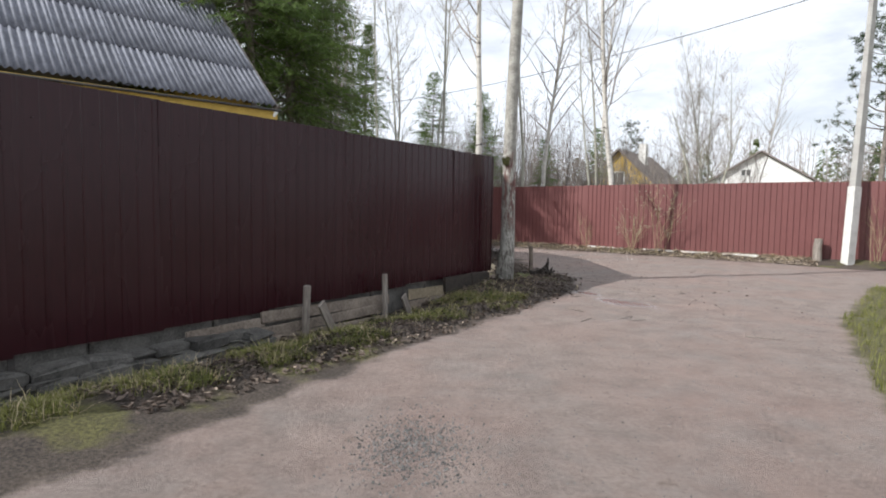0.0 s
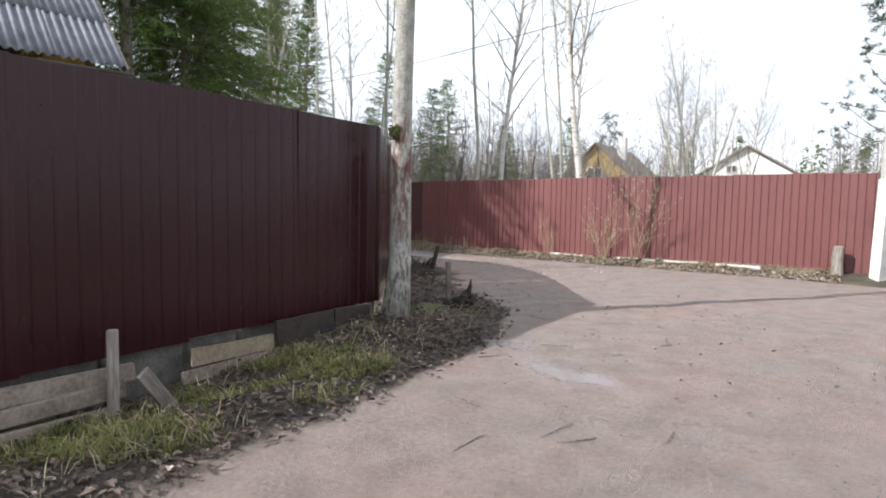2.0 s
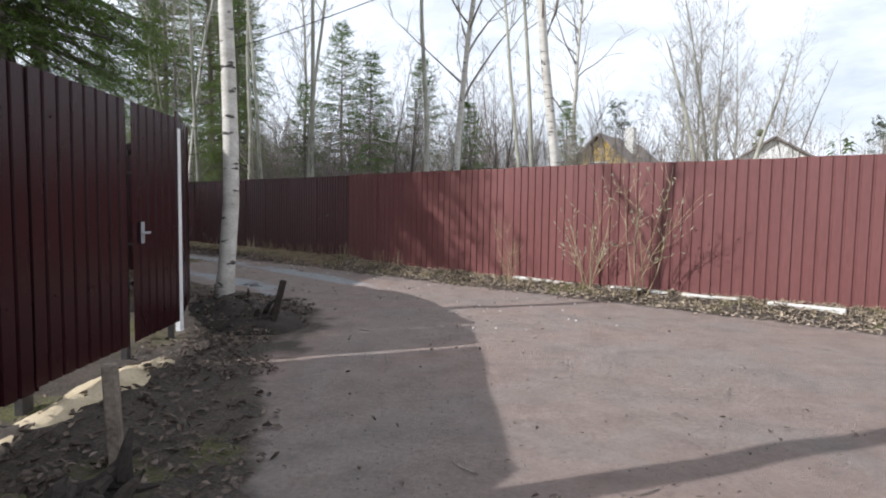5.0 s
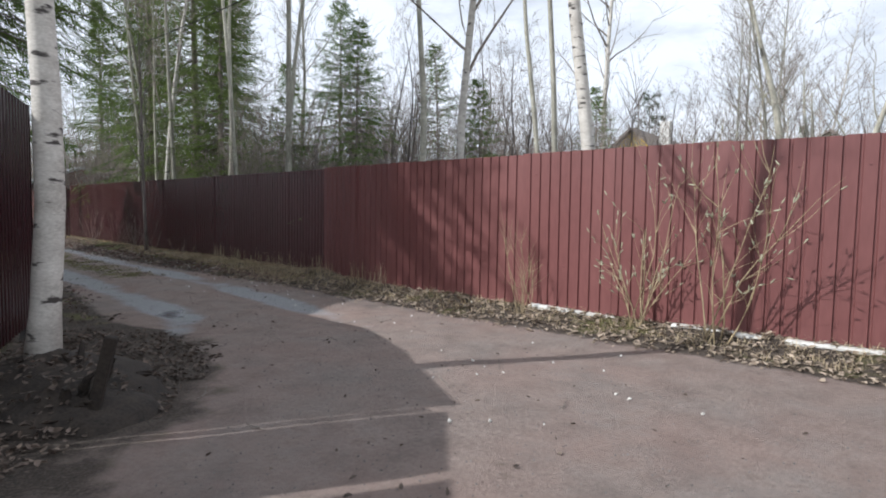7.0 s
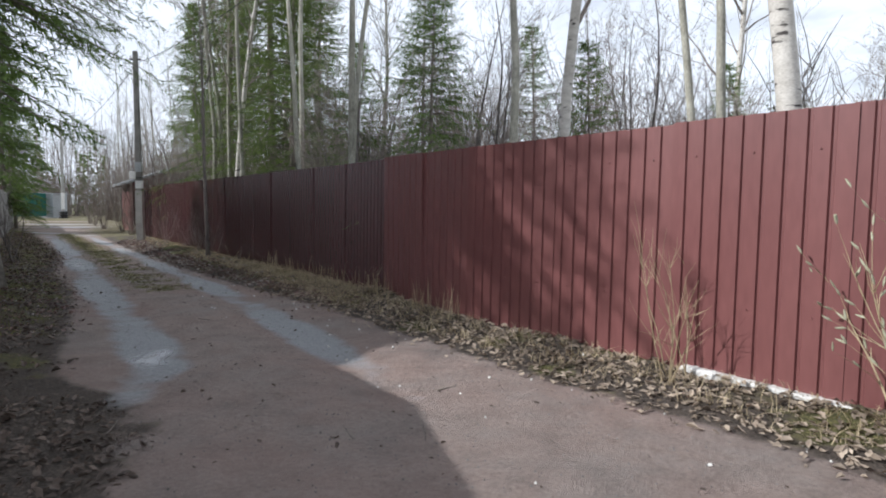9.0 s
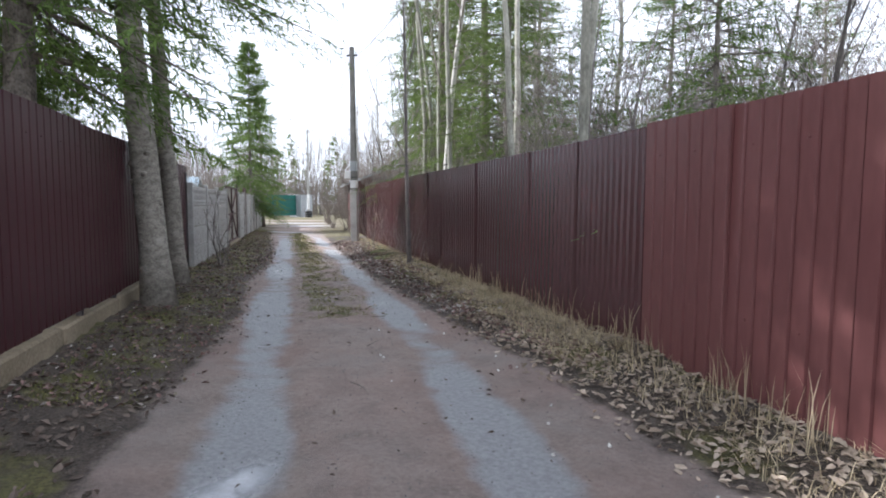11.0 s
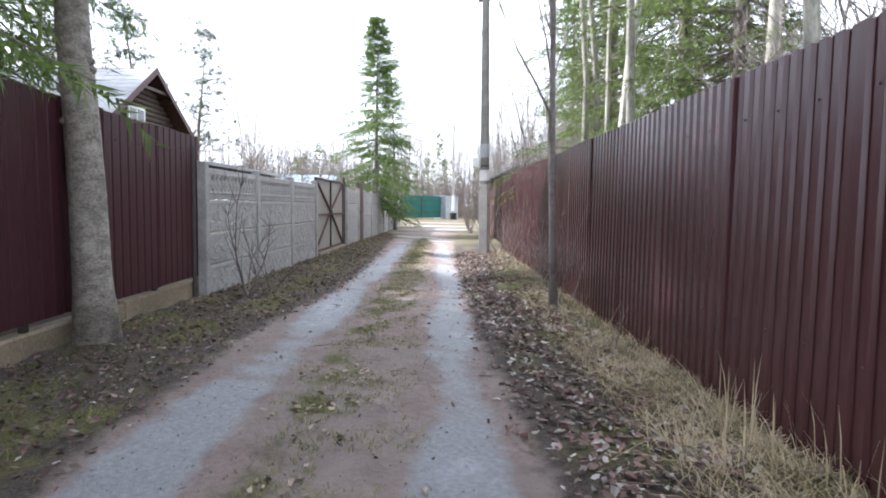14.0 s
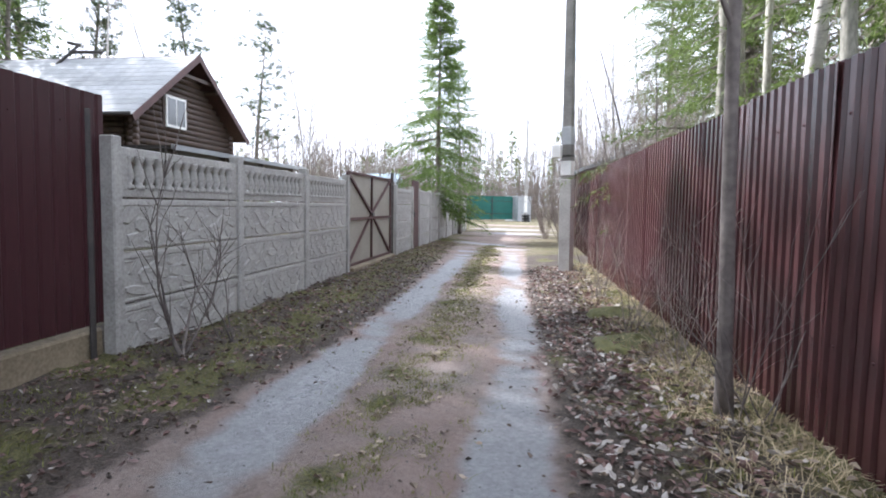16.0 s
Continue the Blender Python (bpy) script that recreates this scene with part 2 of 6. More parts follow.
def old_birch_bark():
    """Pale bark above, grey upright furrows below, and a long red-brown wound."""
    m = mat("peeling_old_birch_bark", (0.20, 0.19, 0.17), (0.44, 0.425, 0.385), 0.88, 7, 7, 40, 0.7, stretch=(1, 1, 1.2))
    n, l = m.node_tree.nodes, m.node_tree.links
    b = n["Principled BSDF"]
    co = n.new("ShaderNodeTexCoord")
    sep = n.new("ShaderNodeSeparateXYZ")
    l.new(co.outputs["Object"], sep.inputs["Vector"])

    def streaks(scale, stretch, detail=7):
        mp = n.new("ShaderNodeMapping")
        mp.inputs["Scale"].default_value = (1.0, 1.0, stretch)
        l.new(co.outputs["Object"], mp.inputs["Vector"])
        t = n.new("ShaderNodeTexNoise")
        t.inputs["Scale"].default_value, t.inputs["Detail"].default_value, t.inputs["Roughness"].default_value = scale, detail, 0.62
        l.new(mp.outputs["Vector"], t.inputs["Vector"])
        return t.outputs["Fac"]

    def span(lo, hi, a, c, source):
        r = n.new("ShaderNodeMapRange")
        r.inputs["From Min"].default_value, r.inputs["From Max"].default_value = lo, hi
        r.inputs["To Min"].default_value, r.inputs["To Max"].default_value = a, c
        l.new(source, r.inputs["Value"])
        return r.outputs["Result"]

    def maths(op, x, y):
        k = n.new("ShaderNodeMath")
        k.operation = op
        for i, v in enumerate((x, y)):
            if isinstance(v, (int, float)):
                k.inputs[i].default_value = v
            else:
                l.new(v, k.inputs[i])
        return k.outputs[0]

    def blend(f, a, c):
        x = n.new("ShaderNodeMix")
        x.data_type = "RGBA"
        l.new(f, x.inputs["Factor"])
        l.new(a, x.inputs["A"])
        x.inputs["B"].default_value = (*c, 1)
        return x.outputs["Result"]

    furrow = streaks(34, 0.22)
    crack = maths("MULTIPLY", span(0.50, 0.60, 0, 1, furrow), span(1.4, 3.2, 0.85, 0.10, sep.outputs["Z"]))
    colour = blend(crack, b.inputs["Base Color"].links[0].from_socket, (0.075, 0.062, 0.052))
    tall = maths("MULTIPLY", span(0.85, 1.15, 0, 1, sep.outputs["Z"]), span(2.15, 2.35, 1, 0, sep.outputs["Z"]))
    side = span(-0.05, 0.03, 1, 0, sep.outputs["Y"])
    wound = maths("MULTIPLY", maths("MULTIPLY", tall, side), span(0.47, 0.58, 0, 1, streaks(11, 0.3)))
    colour = blend(wound, colour, (0.125, 0.058, 0.050))
    dark = maths("MULTIPLY", maths("MULTIPLY", tall, side), span(0.60, 0.66, 0, 1, streaks(8, 0.25)))
    colour = blend(dark, colour, (0.030, 0.018, 0.016))
    l.new(colour, b.inputs["Base Color"])
    bp = n.new("ShaderNodeBump")
    bp.inputs["Strength"].default_value, bp.inputs["Distance"].default_value = 0.9, 0.02
    l.new(furrow, bp.inputs["Height"])
    bp.invert = True
    l.new(bp.outputs["Normal"], b.inputs["Normal"])
    return m


M_OLDBIRCH = old_birch_bark()


def ground_material():
    """Dirt road, grey wheel ruts, leaf litter and moss, mixed by the masks laid on the ground."""
    m = bpy.data.materials.new("dirt_track_ground")
    m.use_nodes = True
    n, l = m.node_tree.nodes, m.node_tree.links
    b = n["Principled BSDF"]
    co = n.new("ShaderNodeTexCoord")

    def noise_tex(scale, detail=8, rough=0.6):
        t = n.new("ShaderNodeTexNoise")
        t.inputs["Scale"].default_value, t.inputs["Detail"].default_value, t.inputs["Roughness"].default_value = scale, detail, rough
        l.new(co.outputs["Object"], t.inputs["Vector"])
        return t.outputs["Fac"]

    def ramp(fac, a, c, p0=0.35, p1=0.65):
        r = n.new("ShaderNodeValToRGB")
        r.color_ramp.elements[0].position, r.color_ramp.elements[1].position = p0, p1
        r.color_ramp.elements[0].color, r.color_ramp.elements[1].color = (*a, 1), (*c, 1)
        l.new(fac, r.inputs["Fac"])
        return r.outputs["Color"]

    def mix(f, a, c):
        x = n.new("ShaderNodeMix")
        x.data_type = "RGBA"
        l.new(f, x.inputs["Factor"])
        l.new(a, x.inputs["A"])
        l.new(c, x.inputs["B"])
        return x.outputs["Result"]

    def mask(name, noisy, amount=0.9):
        a = n.new("ShaderNodeAttribute")
        a.attribute_name = name
        s = n.new("ShaderNodeMath")
        s.operation = "MULTIPLY_ADD"
        s.inputs[1].default_value, s.inputs[2].default_value = amount, -amount / 2
        l.new(noisy, s.inputs[0])
        d = n.new("ShaderNodeMath")
        d.operation = "ADD"
        l.new(a.outputs["Fac"], d.inputs[0])
        l.new(s.outputs[0], d.inputs[1])
        r = n.new("ShaderNodeMapRange")
        r.interpolation_type = "SMOOTHSTEP"
        r.inputs["From Min"].default_value, r.inputs["From Max"].default_value = 0.35, 0.65
        l.new(d.outputs[0], r.inputs["Value"])
        return r.outputs["Result"]

    n1, n2, n3, n4 = noise_tex(0.55), noise_tex(3.2), noise_tex(30), noise_tex(110, 6, 0.75)
    n5, n6 = noise_tex(0.9, 10, 0.7), noise_tex(1.6, 12, 0.75)
    dirt = mix(ramp(n4, (0, 0, 0), (1, 1, 1), 0.40, 0.62), ramp(n2, (0.185, 0.145, 0.127), (0.325, 0.260, 0.228)), ramp(n3, (0.170, 0.135, 0.117), (0.330, 0.268, 0.238)))
    dirt = mix(ramp(n1, (0, 0, 0), (0.75, 0.75, 0.75), 0.40, 0.70), dirt, ramp(n6, (0.225, 0.150, 0.126), (0.345, 0.240, 0.204)))
    dirt = mix(ramp(n5, (0, 0, 0), (0.7, 0.7, 0.7), 0.48, 0.72), dirt, ramp(n6, (0.180, 0.163, 0.150), (0.280, 0.258, 0.240)))
    dirt = mix(ramp(n6, (0, 0, 0), (0.9, 0.9, 0.9), 0.575, 0.70), dirt, ramp(n3, (0.105, 0.074, 0.058), (0.185, 0.135, 0.110)))
    dirt = mix(ramp(n4, (0, 0, 0), (1, 1, 1), 0.60, 0.70), dirt, ramp(n3, (0.20, 0.175, 0.155), (0.34, 0.31, 0.285)))
    dirt = mix(ramp(noise_tex(75, 5, 0.7), (0, 0, 0), (1, 1, 1), 0.62, 0.70), dirt, ramp(n3, (0.06, 0.047, 0.04), (0.12, 0.095, 0.08)))
    rut = ramp(n3, (0.225, 0.228, 0.236), (0.355, 0.360, 0.370), 0.3, 0.7)
    litter = mix(n3, ramp(n2, (0.032, 0.024, 0.019), (0.090, 0.069, 0.054)), ramp(noise_tex(55), (0.030, 0.023, 0.018), (0.21, 0.165, 0.13), 0.4, 0.7))
    moss = ramp(noise_tex(45), (0.05, 0.05, 0.018), (0.16, 0.145, 0.05))
    field = ramp(n2, (0.09, 0.078, 0.042), (0.18, 0.15, 0.085))
    c = mix(mask("litter", n2), field, litter)
    c = mix(mask("moss", n2, 1.1), c, moss)
    c = mix(mask("road", n2, 0.7), c, dirt)
    rutmask = mask("rut", n2, 0.4)
    c = mix(rutmask, c, rut)
    wet = mask("wet", n6, 0.9)
    dark = n.new("ShaderNodeMix")
    dark.data_type, dark.blend_type = "RGBA", "MULTIPLY"
    l.new(wet, dark.inputs["Factor"])
    l.new(c, dark.inputs["A"])
    dark.inputs["B"].default_value = (0.62, 0.64, 0.68, 1)
    l.new(dark.outputs["Result"], b.inputs["Base Color"])
    rough = n.new("ShaderNodeMapRange")
    rough.inputs["To Min"].default_value, rough.inputs["To Max"].default_value = 0.92, 0.07
    l.new(wet, rough.inputs["Value"])
    rough2 = n.new("ShaderNodeMath")
    rough2.operation = "MULTIPLY_ADD"
    rough2.inputs[1].default_value = -0.28
    l.new(rutmask, rough2.inputs[0])
    l.new(rough.outputs["Result"], rough2.inputs[2])
    l.new(rough2.outputs[0], b.inputs["Roughness"])
    bp = n.new("ShaderNodeBump")
    bp.inputs["Distance"].default_value = 0.025
    dry = n.new("ShaderNodeMapRange")
    dry.inputs["To Min"].default_value, dry.inputs["To Max"].default_value = 0.9, 0.04
    l.new(wet, dry.inputs["Value"])
    l.new(dry.outputs["Result"], bp.inputs["Strength"])
    h = n.new("ShaderNodeMath")
    h.operation = "ADD"
    l.new(n3, h.inputs[0])
    l.new(n4, h.inputs[1])
    l.new(h.outputs[0], bp.inputs["Height"])
    l.new(bp.outputs["Normal"], b.inputs["Normal"])
    return m


# ---- mesh helpers ----
class Geo:
    """Gathers vertices and faces for one mesh."""

    def __init__(self):
        self.v, self.f = [], []

    def add(self, vs, fs):
        k = len(self.v)
        self.v.extend(vs)
        self.f.extend([tuple(i + k for i in f) for f in fs])

    def box(self, x0, y0, z0, x1, y1, z1, m=None):
        vs = [Vector(p) for p in ((x0, y0, z0), (x1, y0, z0), (x1, y1, z0), (x0, y1, z0), (x0, y0, z1), (x1, y0, z1), (x1, y1, z1), (x0, y1, z1))]
        if m:
            vs = [m @ p for p in vs]
        self.add([tuple(p) for p in vs], [(0, 3, 2, 1), (4, 5, 6, 7), (0, 1, 5, 4), (1, 2, 6, 5), (2, 3, 7, 6), (3, 0, 4, 7)])

    def tube(self, pts, radii, sides=6, cap=True):
        k = len(self.v)
        pts = [Vector(p) for p in pts]
        for i, p in enumerate(pts):
            d = (pts[min(i + 1, len(pts) - 1)] - pts[max(i - 1, 0)]).normalized()
            a = d.orthogonal().normalized() if abs(d.z) < 0.9 else Vector((1, 0, 0)).cross(d).normalized()
            c = d.cross(a)
            for s in range(sides):
                t = 2 * math.pi * s / sides
                self.v.append(tuple(p + (a * math.cos(t) + c * math.sin(t)) * radii[i]))
        for i in range(len(pts) - 1):
            for s in range(sides):
                s2 = (s + 1) % sides
                self.f.append((k + i * sides + s, k + i * sides + s2, k + (i + 1) * sides + s2, k + (i + 1) * sides + s))
        if cap:
            self.f.append(tuple(k + s for s in reversed(range(sides))))
            self.f.append(tuple(k + (len(pts) - 1) * sides + s for s in range(sides)))

    def mesh(self, name, material, smooth=False):
        me = bpy.data.meshes.new(name)
        me.from_pydata(self.v, [], self.f)
        me.materials.append(material)
        if smooth:
            me.polygons.foreach_set("use_smooth", [True] * len(me.polygons))
        me.update()
        return me


def part(name, geo, material=None, parent=None, label="", smooth=False):
    """One mesh object, under a thing when a parent is given."""
    me = geo if isinstance(geo, bpy.types.Mesh) else geo.mesh(name, material, smooth)
    ob = new(name, me)
    if parent is not None:
        ob.parent = parent
    return tagged(ob, label)


def bevelled(me, width=0.01):
    bm = bmesh.new()
    bm.from_mesh(me)
    bmesh.ops.recalc_face_normals(bm, faces=bm.faces)
    bmesh.ops.bevel(bm, geom=bm.edges, offset=width, segments=1, affect="EDGES")
    bm.to_mesh(me)
    bm.free()
    return me


def block(name, sx, sy, sz, material, bevel=0.008):
    """A bevelled box mesh, centred in x and y, standing on z = 0."""
    g = Geo()
    g.box(-sx / 2, -sy / 2, 0, sx / 2, sy / 2, sz)
    return bevelled(g.mesh(name, material), bevel)


def thing(name, m, label, category, group="", kind=""):
    ob = new(name)
    ob.empty_display_size = 0.2
    ob.matrix_world = m
    return tagged(ob, label, category, group, kind)


def along(a, b):
    """Pose at a with x towards b; length."""
    d = Vector((b[0] - a[0], b[1] - a[1]))
    return pose(a[0], a[1], 0, 0, 0, math.degrees(math.atan2(d.y, d.x))), d.length


rng = random.Random(7)

# ---- plan ----
FENCE_1 = [(-8.2, -2.5), (-2.79, 6.05), (1.1, 12.2)]                 # dark fence beside the first stretch
GATE_1 = [(1.1, 12.2), (1.0, 13.9), (0.935, 14.97)]                    # its return with the gate
FENCE_3 = [(-2.27, 20.02), (-5.1, 22.35), (-9.3, 25.75)]             # dark fence before the concrete one
FENCE_R = [(15.0, 13.6), (9.9, 17.6), (6.45, 19.65), (2.4, 22.6), (0.9, 23.9)]
FENCE_R2 = [(0.9, 23.9), (-1.1, 25.62), (-5.2, 28.87), (-12.7, 35.0)]
FENCE_R3 = [(-12.75, 35.3), (-17.0, 39.0), (-24.0, 45.5)]
LEFT = [(-5.5, -4), (-1.0, 4.4), (0.1, 6.8), (1.95, 10.2), (2.5, 11.4), (2.7, 13.0), (2.2, 14.6), (1.2, 15.9), (1.5, 17.0), (1.3, 18.2), (-0.8, 20.1), (-4.0, 23.3), (-6.9, 25.5), (-9.0, 27.6), (-11.1, 29.4), (-19.3, 35.7), (-37, 49.8), (-42, 55)]
RIGHT = [(0.8, -4), (2.9, 4.4), (3.7, 6.0), (5.2, 8.9), (8.0, 12.6), (13.5, 12.2), (12.5, 14.2), (9.0, 16.6), (7.6, 18.0), (5.3, 19.5), (3.2, 21.0), (0.2, 23.4), (-2.6, 25.3), (-5.6, 27.5), (-6.7, 28.4), (-9.5, 30.6), (-18.4, 38.0), (-32, 49.3), (-40, 56.5)]
RUT_L = [(1.4, 17.6), (0.2, 20.2), (-1.7, 21.9), (-3.6, 23.4), (-6.55, 25.95), (-8.3, 27.4), (-10.2, 29.0), (-13.8, 32.0), (-19.0, 36.3), (-34, 48.8)]
RUT_R = [(2.6, 20.0), (0.6, 21.9), (-1.6, 23.9), (-5.75, 27.25), (-8.1, 29.2), (-12.0, 32.3), (-18.3, 37.4), (-33, 49.3)]


def line_dist(x, y, line):
    """Distance from points to a polyline (numpy)."""
    best = np.full(x.shape, 1e9)
    for (ax, ay), (bx, by) in zip(line, line[1:]):
        dx, dy = bx - ax, by - ay
        t = np.clip(((x - ax) * dx + (y - ay) * dy) / (dx * dx + dy * dy), 0, 1)
        best = np.minimum(best, np.hypot(x - ax - t * dx, y - ay - t * dy))
    return best


def inside(x, y, poly):
    res = np.zeros(x.shape, bool)
    for (ax, ay), (bx, by) in zip(poly, poly[1:] + poly[:1]):
        if ay == by:
            continue
        res ^= ((ay > y) != (by > y)) & (x < (bx - ax) * (y - ay) / (by - ay) + ax)
    return res


ROAD = LEFT + RIGHT[::-1]


def road_depth(x, y):
    """Metres inside the road (negative outside)."""
    d = line_dist(x, y, ROAD + ROAD[:1])
    return np.where(inside(x, y, ROAD), d, -d)


def waves(x, y, seed, size):
    r = np.random.RandomState(seed)
    z = np.zeros(x.shape)
    for k in range(9):
        a, w, p = r.uniform(0, 6.28), 6.28 / (size * r.uniform(0.5, 1.8)), r.uniform(0, 6.28)
        z += np.sin((x * np.cos(a) + y * np.sin(a)) * w + p)
    return z / 4.2


def ground_height(x, y):
    x, y = np.asarray(x, float), np.asarray(y, float)
    rd = road_depth(x, y)
    z = 0.012 * waves(x, y, 3, 1.6)
    near = np.clip(-rd / 0.7, 0, 1)
    z += near * (0.05 + 0.022 * waves(x, y, 5, 0.7) + 0.014 * waves(x, y, 6, 0.28))
    for line, h in ((FENCE_R, 0.09), (FENCE_R2, 0.10), (FENCE_3, 0.03)):
        z += h * np.exp(-(line_dist(x, y, line) / 0.45) ** 2)
    away = np.clip((line_dist(x, y, FENCE_1) - 0.40) / 1.15, 0, 1)
    along_1 = ((x - FENCE_1[1][0]) * 0.5346 + (y - FENCE_1[1][1]) * 0.8451)
    z -= 0.26 * (1 - away * away * (3 - 2 * away)) * np.clip((6.6 - along_1) / 2.0, 0, 1)
    ruts = np.minimum(line_dist(x, y, RUT_L), line_dist(x, y, RUT_R))
    z -= 0.030 * np.exp(-(ruts / 0.30) ** 2)
    return z


def gz(x, y):
    return float(ground_height(np.array([x]), np.array([y]))[0])


def axis(lo, hi, step, far):
    a = list(np.arange(lo, hi, step))
    s, v = step, a[-1]
    while v < far:
        s *= 1.35
        v += s
        a.append(v)
    s, v, left = step, a[0], []
    while v > -far:
        s *= 1.35
        v -= s
        left.append(v)
    return np.array(left[::-1] + a)


def build_ground():
    xs, ys = axis(-15, 12, 0.115, 1800), axis(1.5, 36, 0.115, 1800)
    X, Y = np.meshgrid(xs, ys)
    x, y = X.ravel(), Y.ravel()
    z = ground_height(x, y)
    nx, ny = len(xs), len(ys)
    i = (np.arange(ny - 1)[:, None] * nx + np.arange(nx - 1)[None, :]).ravel()
    faces = np.stack([i, i + 1, i + nx + 1, i + nx], 1)
    me = bpy.data.meshes.new("ground")
    me.from_pydata(np.stack([x, y, z], 1).tolist(), [], faces.tolist())
    rd = road_depth(x, y)
    road = np.clip(0.5 + rd / 0.5, 0, 1)
    end = np.clip((y - 17 - 0.3 * x) / 4, 0, 1)
    rutd = np.minimum(line_dist(x, y, RUT_L), line_dist(x, y, RUT_R))
    rut = np.clip(1.25 - rutd / np.where(line_dist(x, y, RUT_R) < line_dist(x, y, RUT_L), 0.37, 0.41), 0, 1) * end * (0.70 + 0.24 * waves(x, y, 21, 3) + 0.12 * waves(x, y, 22, 0.6))
    mid = np.exp(-((line_dist(x, y, RUT_L) - line_dist(x, y, RUT_R) + 0.30) / 0.52) ** 2) * (road > 0.5) * np.clip((y - 22 - 0.2 * x) / 4, 0, 1)
    moss = np.clip(0.36 + 0.34 * waves(x, y, 11, 1.3), 0, 1) * (1 - road)
    left_bank = line_dist(x, y, [(-4.5, 22.9), (-14, 30.9), (-22, 37.2)])
    moss = moss + np.clip(0.55 - left_bank / 2.5, 0, 1) * np.clip(0.1 + 0.9 * waves(x, y, 51, 1.2), 0, 1) * (1 - road) + np.clip(0.22 - line_dist(x, y, FENCE_R2[2:]) / 4, 0, 1) * (1 - road)
    moss = np.maximum(moss, mid * np.clip(0.78 + 0.35 * waves(x, y, 12, 1.1), 0, 1))
    foot = np.clip(1.15 - line_dist(x, y, FENCE_R2[1:]) / 0.75, 0, 1) * (1 - road)
    moss = np.maximum(moss, foot * np.clip(0.55 + 0.55 * waves(x, y, 31, 1.3), 0, 1))
    near_fence = np.minimum(np.minimum(line_dist(x, y, FENCE_R + FENCE_R2[1:]), line_dist(x, y, FENCE_1)), line_dist(x, y, FENCE_3 + [(-14, 29.9)]))
    litter = np.clip(1.7 - near_fence / 3.0, 0, 1)
    moss = np.where((x > 3) & (y < 13), np.maximum(moss, 0.75 * (1 - road)), moss)
    litter = np.where((x > 3) & (y < 13), 0.2, litter)
    road = road * (1 - 0.75 * mid * np.clip(0.6 + 0.5 * waves(x, y, 12, 1.1), 0, 1))
    humus = np.clip(1.25 - line_dist(x, y, [(1.0, 14.6), (1.5, 15.6), (1.5, 17.4), (0.3, 19.0)]) / 0.85 + 0.25 * waves(x, y, 41, 0.9), 0, 1)
    road = road * (1 - 0.75 * humus)
    moss = moss * (1 - 0.6 * humus)
    litter = np.maximum(litter, humus)
    wet = 0.35 * humus
    for px, py, rx in ((2.95, 10.0, 0.5), (2.6, 10.9, 0.3), (-0.15, 20.5, 0.34)):
        wet = np.maximum(wet, 0.80 - np.hypot((x - px) * 1.25 + 0.5 * (y - py), (y - py) * 0.75) / (rx * 2.2))
    wet = np.maximum(wet, 0.42 * rut * end)
    for name, data in (("road", road), ("rut", rut), ("litter", litter), ("moss", moss), ("wet", np.clip(wet, 0, 1))):
        at = me.attributes.new(name, "FLOAT", "POINT")
        at.data.foreach_set("value", data.astype(np.float32))
    me.materials.append(ground_material())
    me.polygons.foreach_set("use_smooth", [True] * len(me.polygons))
    me.update()
    tagged(new("ground", me), "pinkish dirt track with grey ruts and littered verges", "ground", kind="structure")


build_ground()


# ---- sheet-metal fences ----
def sheet_mesh(name, width, height, profile, material, thick=0.004):
    """One profiled sheet along x, standing on z = 0, front face towards -y."""
    if profile == "grooves":      # wide flats with narrow recessed grooves
        period, pat = 0.145, [(0.0, 0.0), (0.108, 0.0), (0.116, 0.018), (0.137, 0.018)]
    elif profile == "shallow":    # the same, pressed flatter
        period, pat = 0.15, [(0.0, 0.0), (0.102, 0.0), (0.116, 0.007), (0.136, 0.007)]
    else:                         # even trapezoid ribs
        period, pat = 0.108, [(0.0, 0.0), (0.052, 0.0), (0.064, 0.021), (0.096, 0.021)]
    xs = []
    k = 0
    while k * period < width - 1e-4:
        for px, py in pat:
            if k * period + px < width - 0.002:
                xs.append((k * period + px, py))
        k += 1
    xs.append((width, 0.0))
    g = Geo()
    n = len(xs)
    vs = []
    levels = (0.0, height)
    for z in levels:
        vs += [(x, y - 0.011, z) for x, y in xs] + [(x, y - 0.011 + thick, z) for x, y in xs]
    fs = []
    top = 2 * n
    for i in range(n - 1):
        fs += [(i, i + 1, top + i + 1, top + i), (n + i + 1, n + i, top + n + i, top + n + i + 1), (top + i, top + i + 1, top + n + i + 1, top + n + i), (i + 1, i, n + i, n + i + 1)]
    fs += [(0, top, top + n, n), (n - 1, 2 * n - 1, top + 2 * n - 1, top + n - 1)]
    g.add(vs, fs)
    if height > 1.5:              # screw heads on every other rib
        for k in range(1, int(width / period), 3):
            for z in (0.28 * height, 0.86 * height):
                cx = k * period + pat[1][0] / 2
                g.tube([(cx, -0.011, z), (cx, -0.019, z)], [0.009, 0.007], 6)
    return g.mesh(name, material)


POST = block("fence_post", 0.06, 0.06, 2.25, M_STEEL, 0.006)


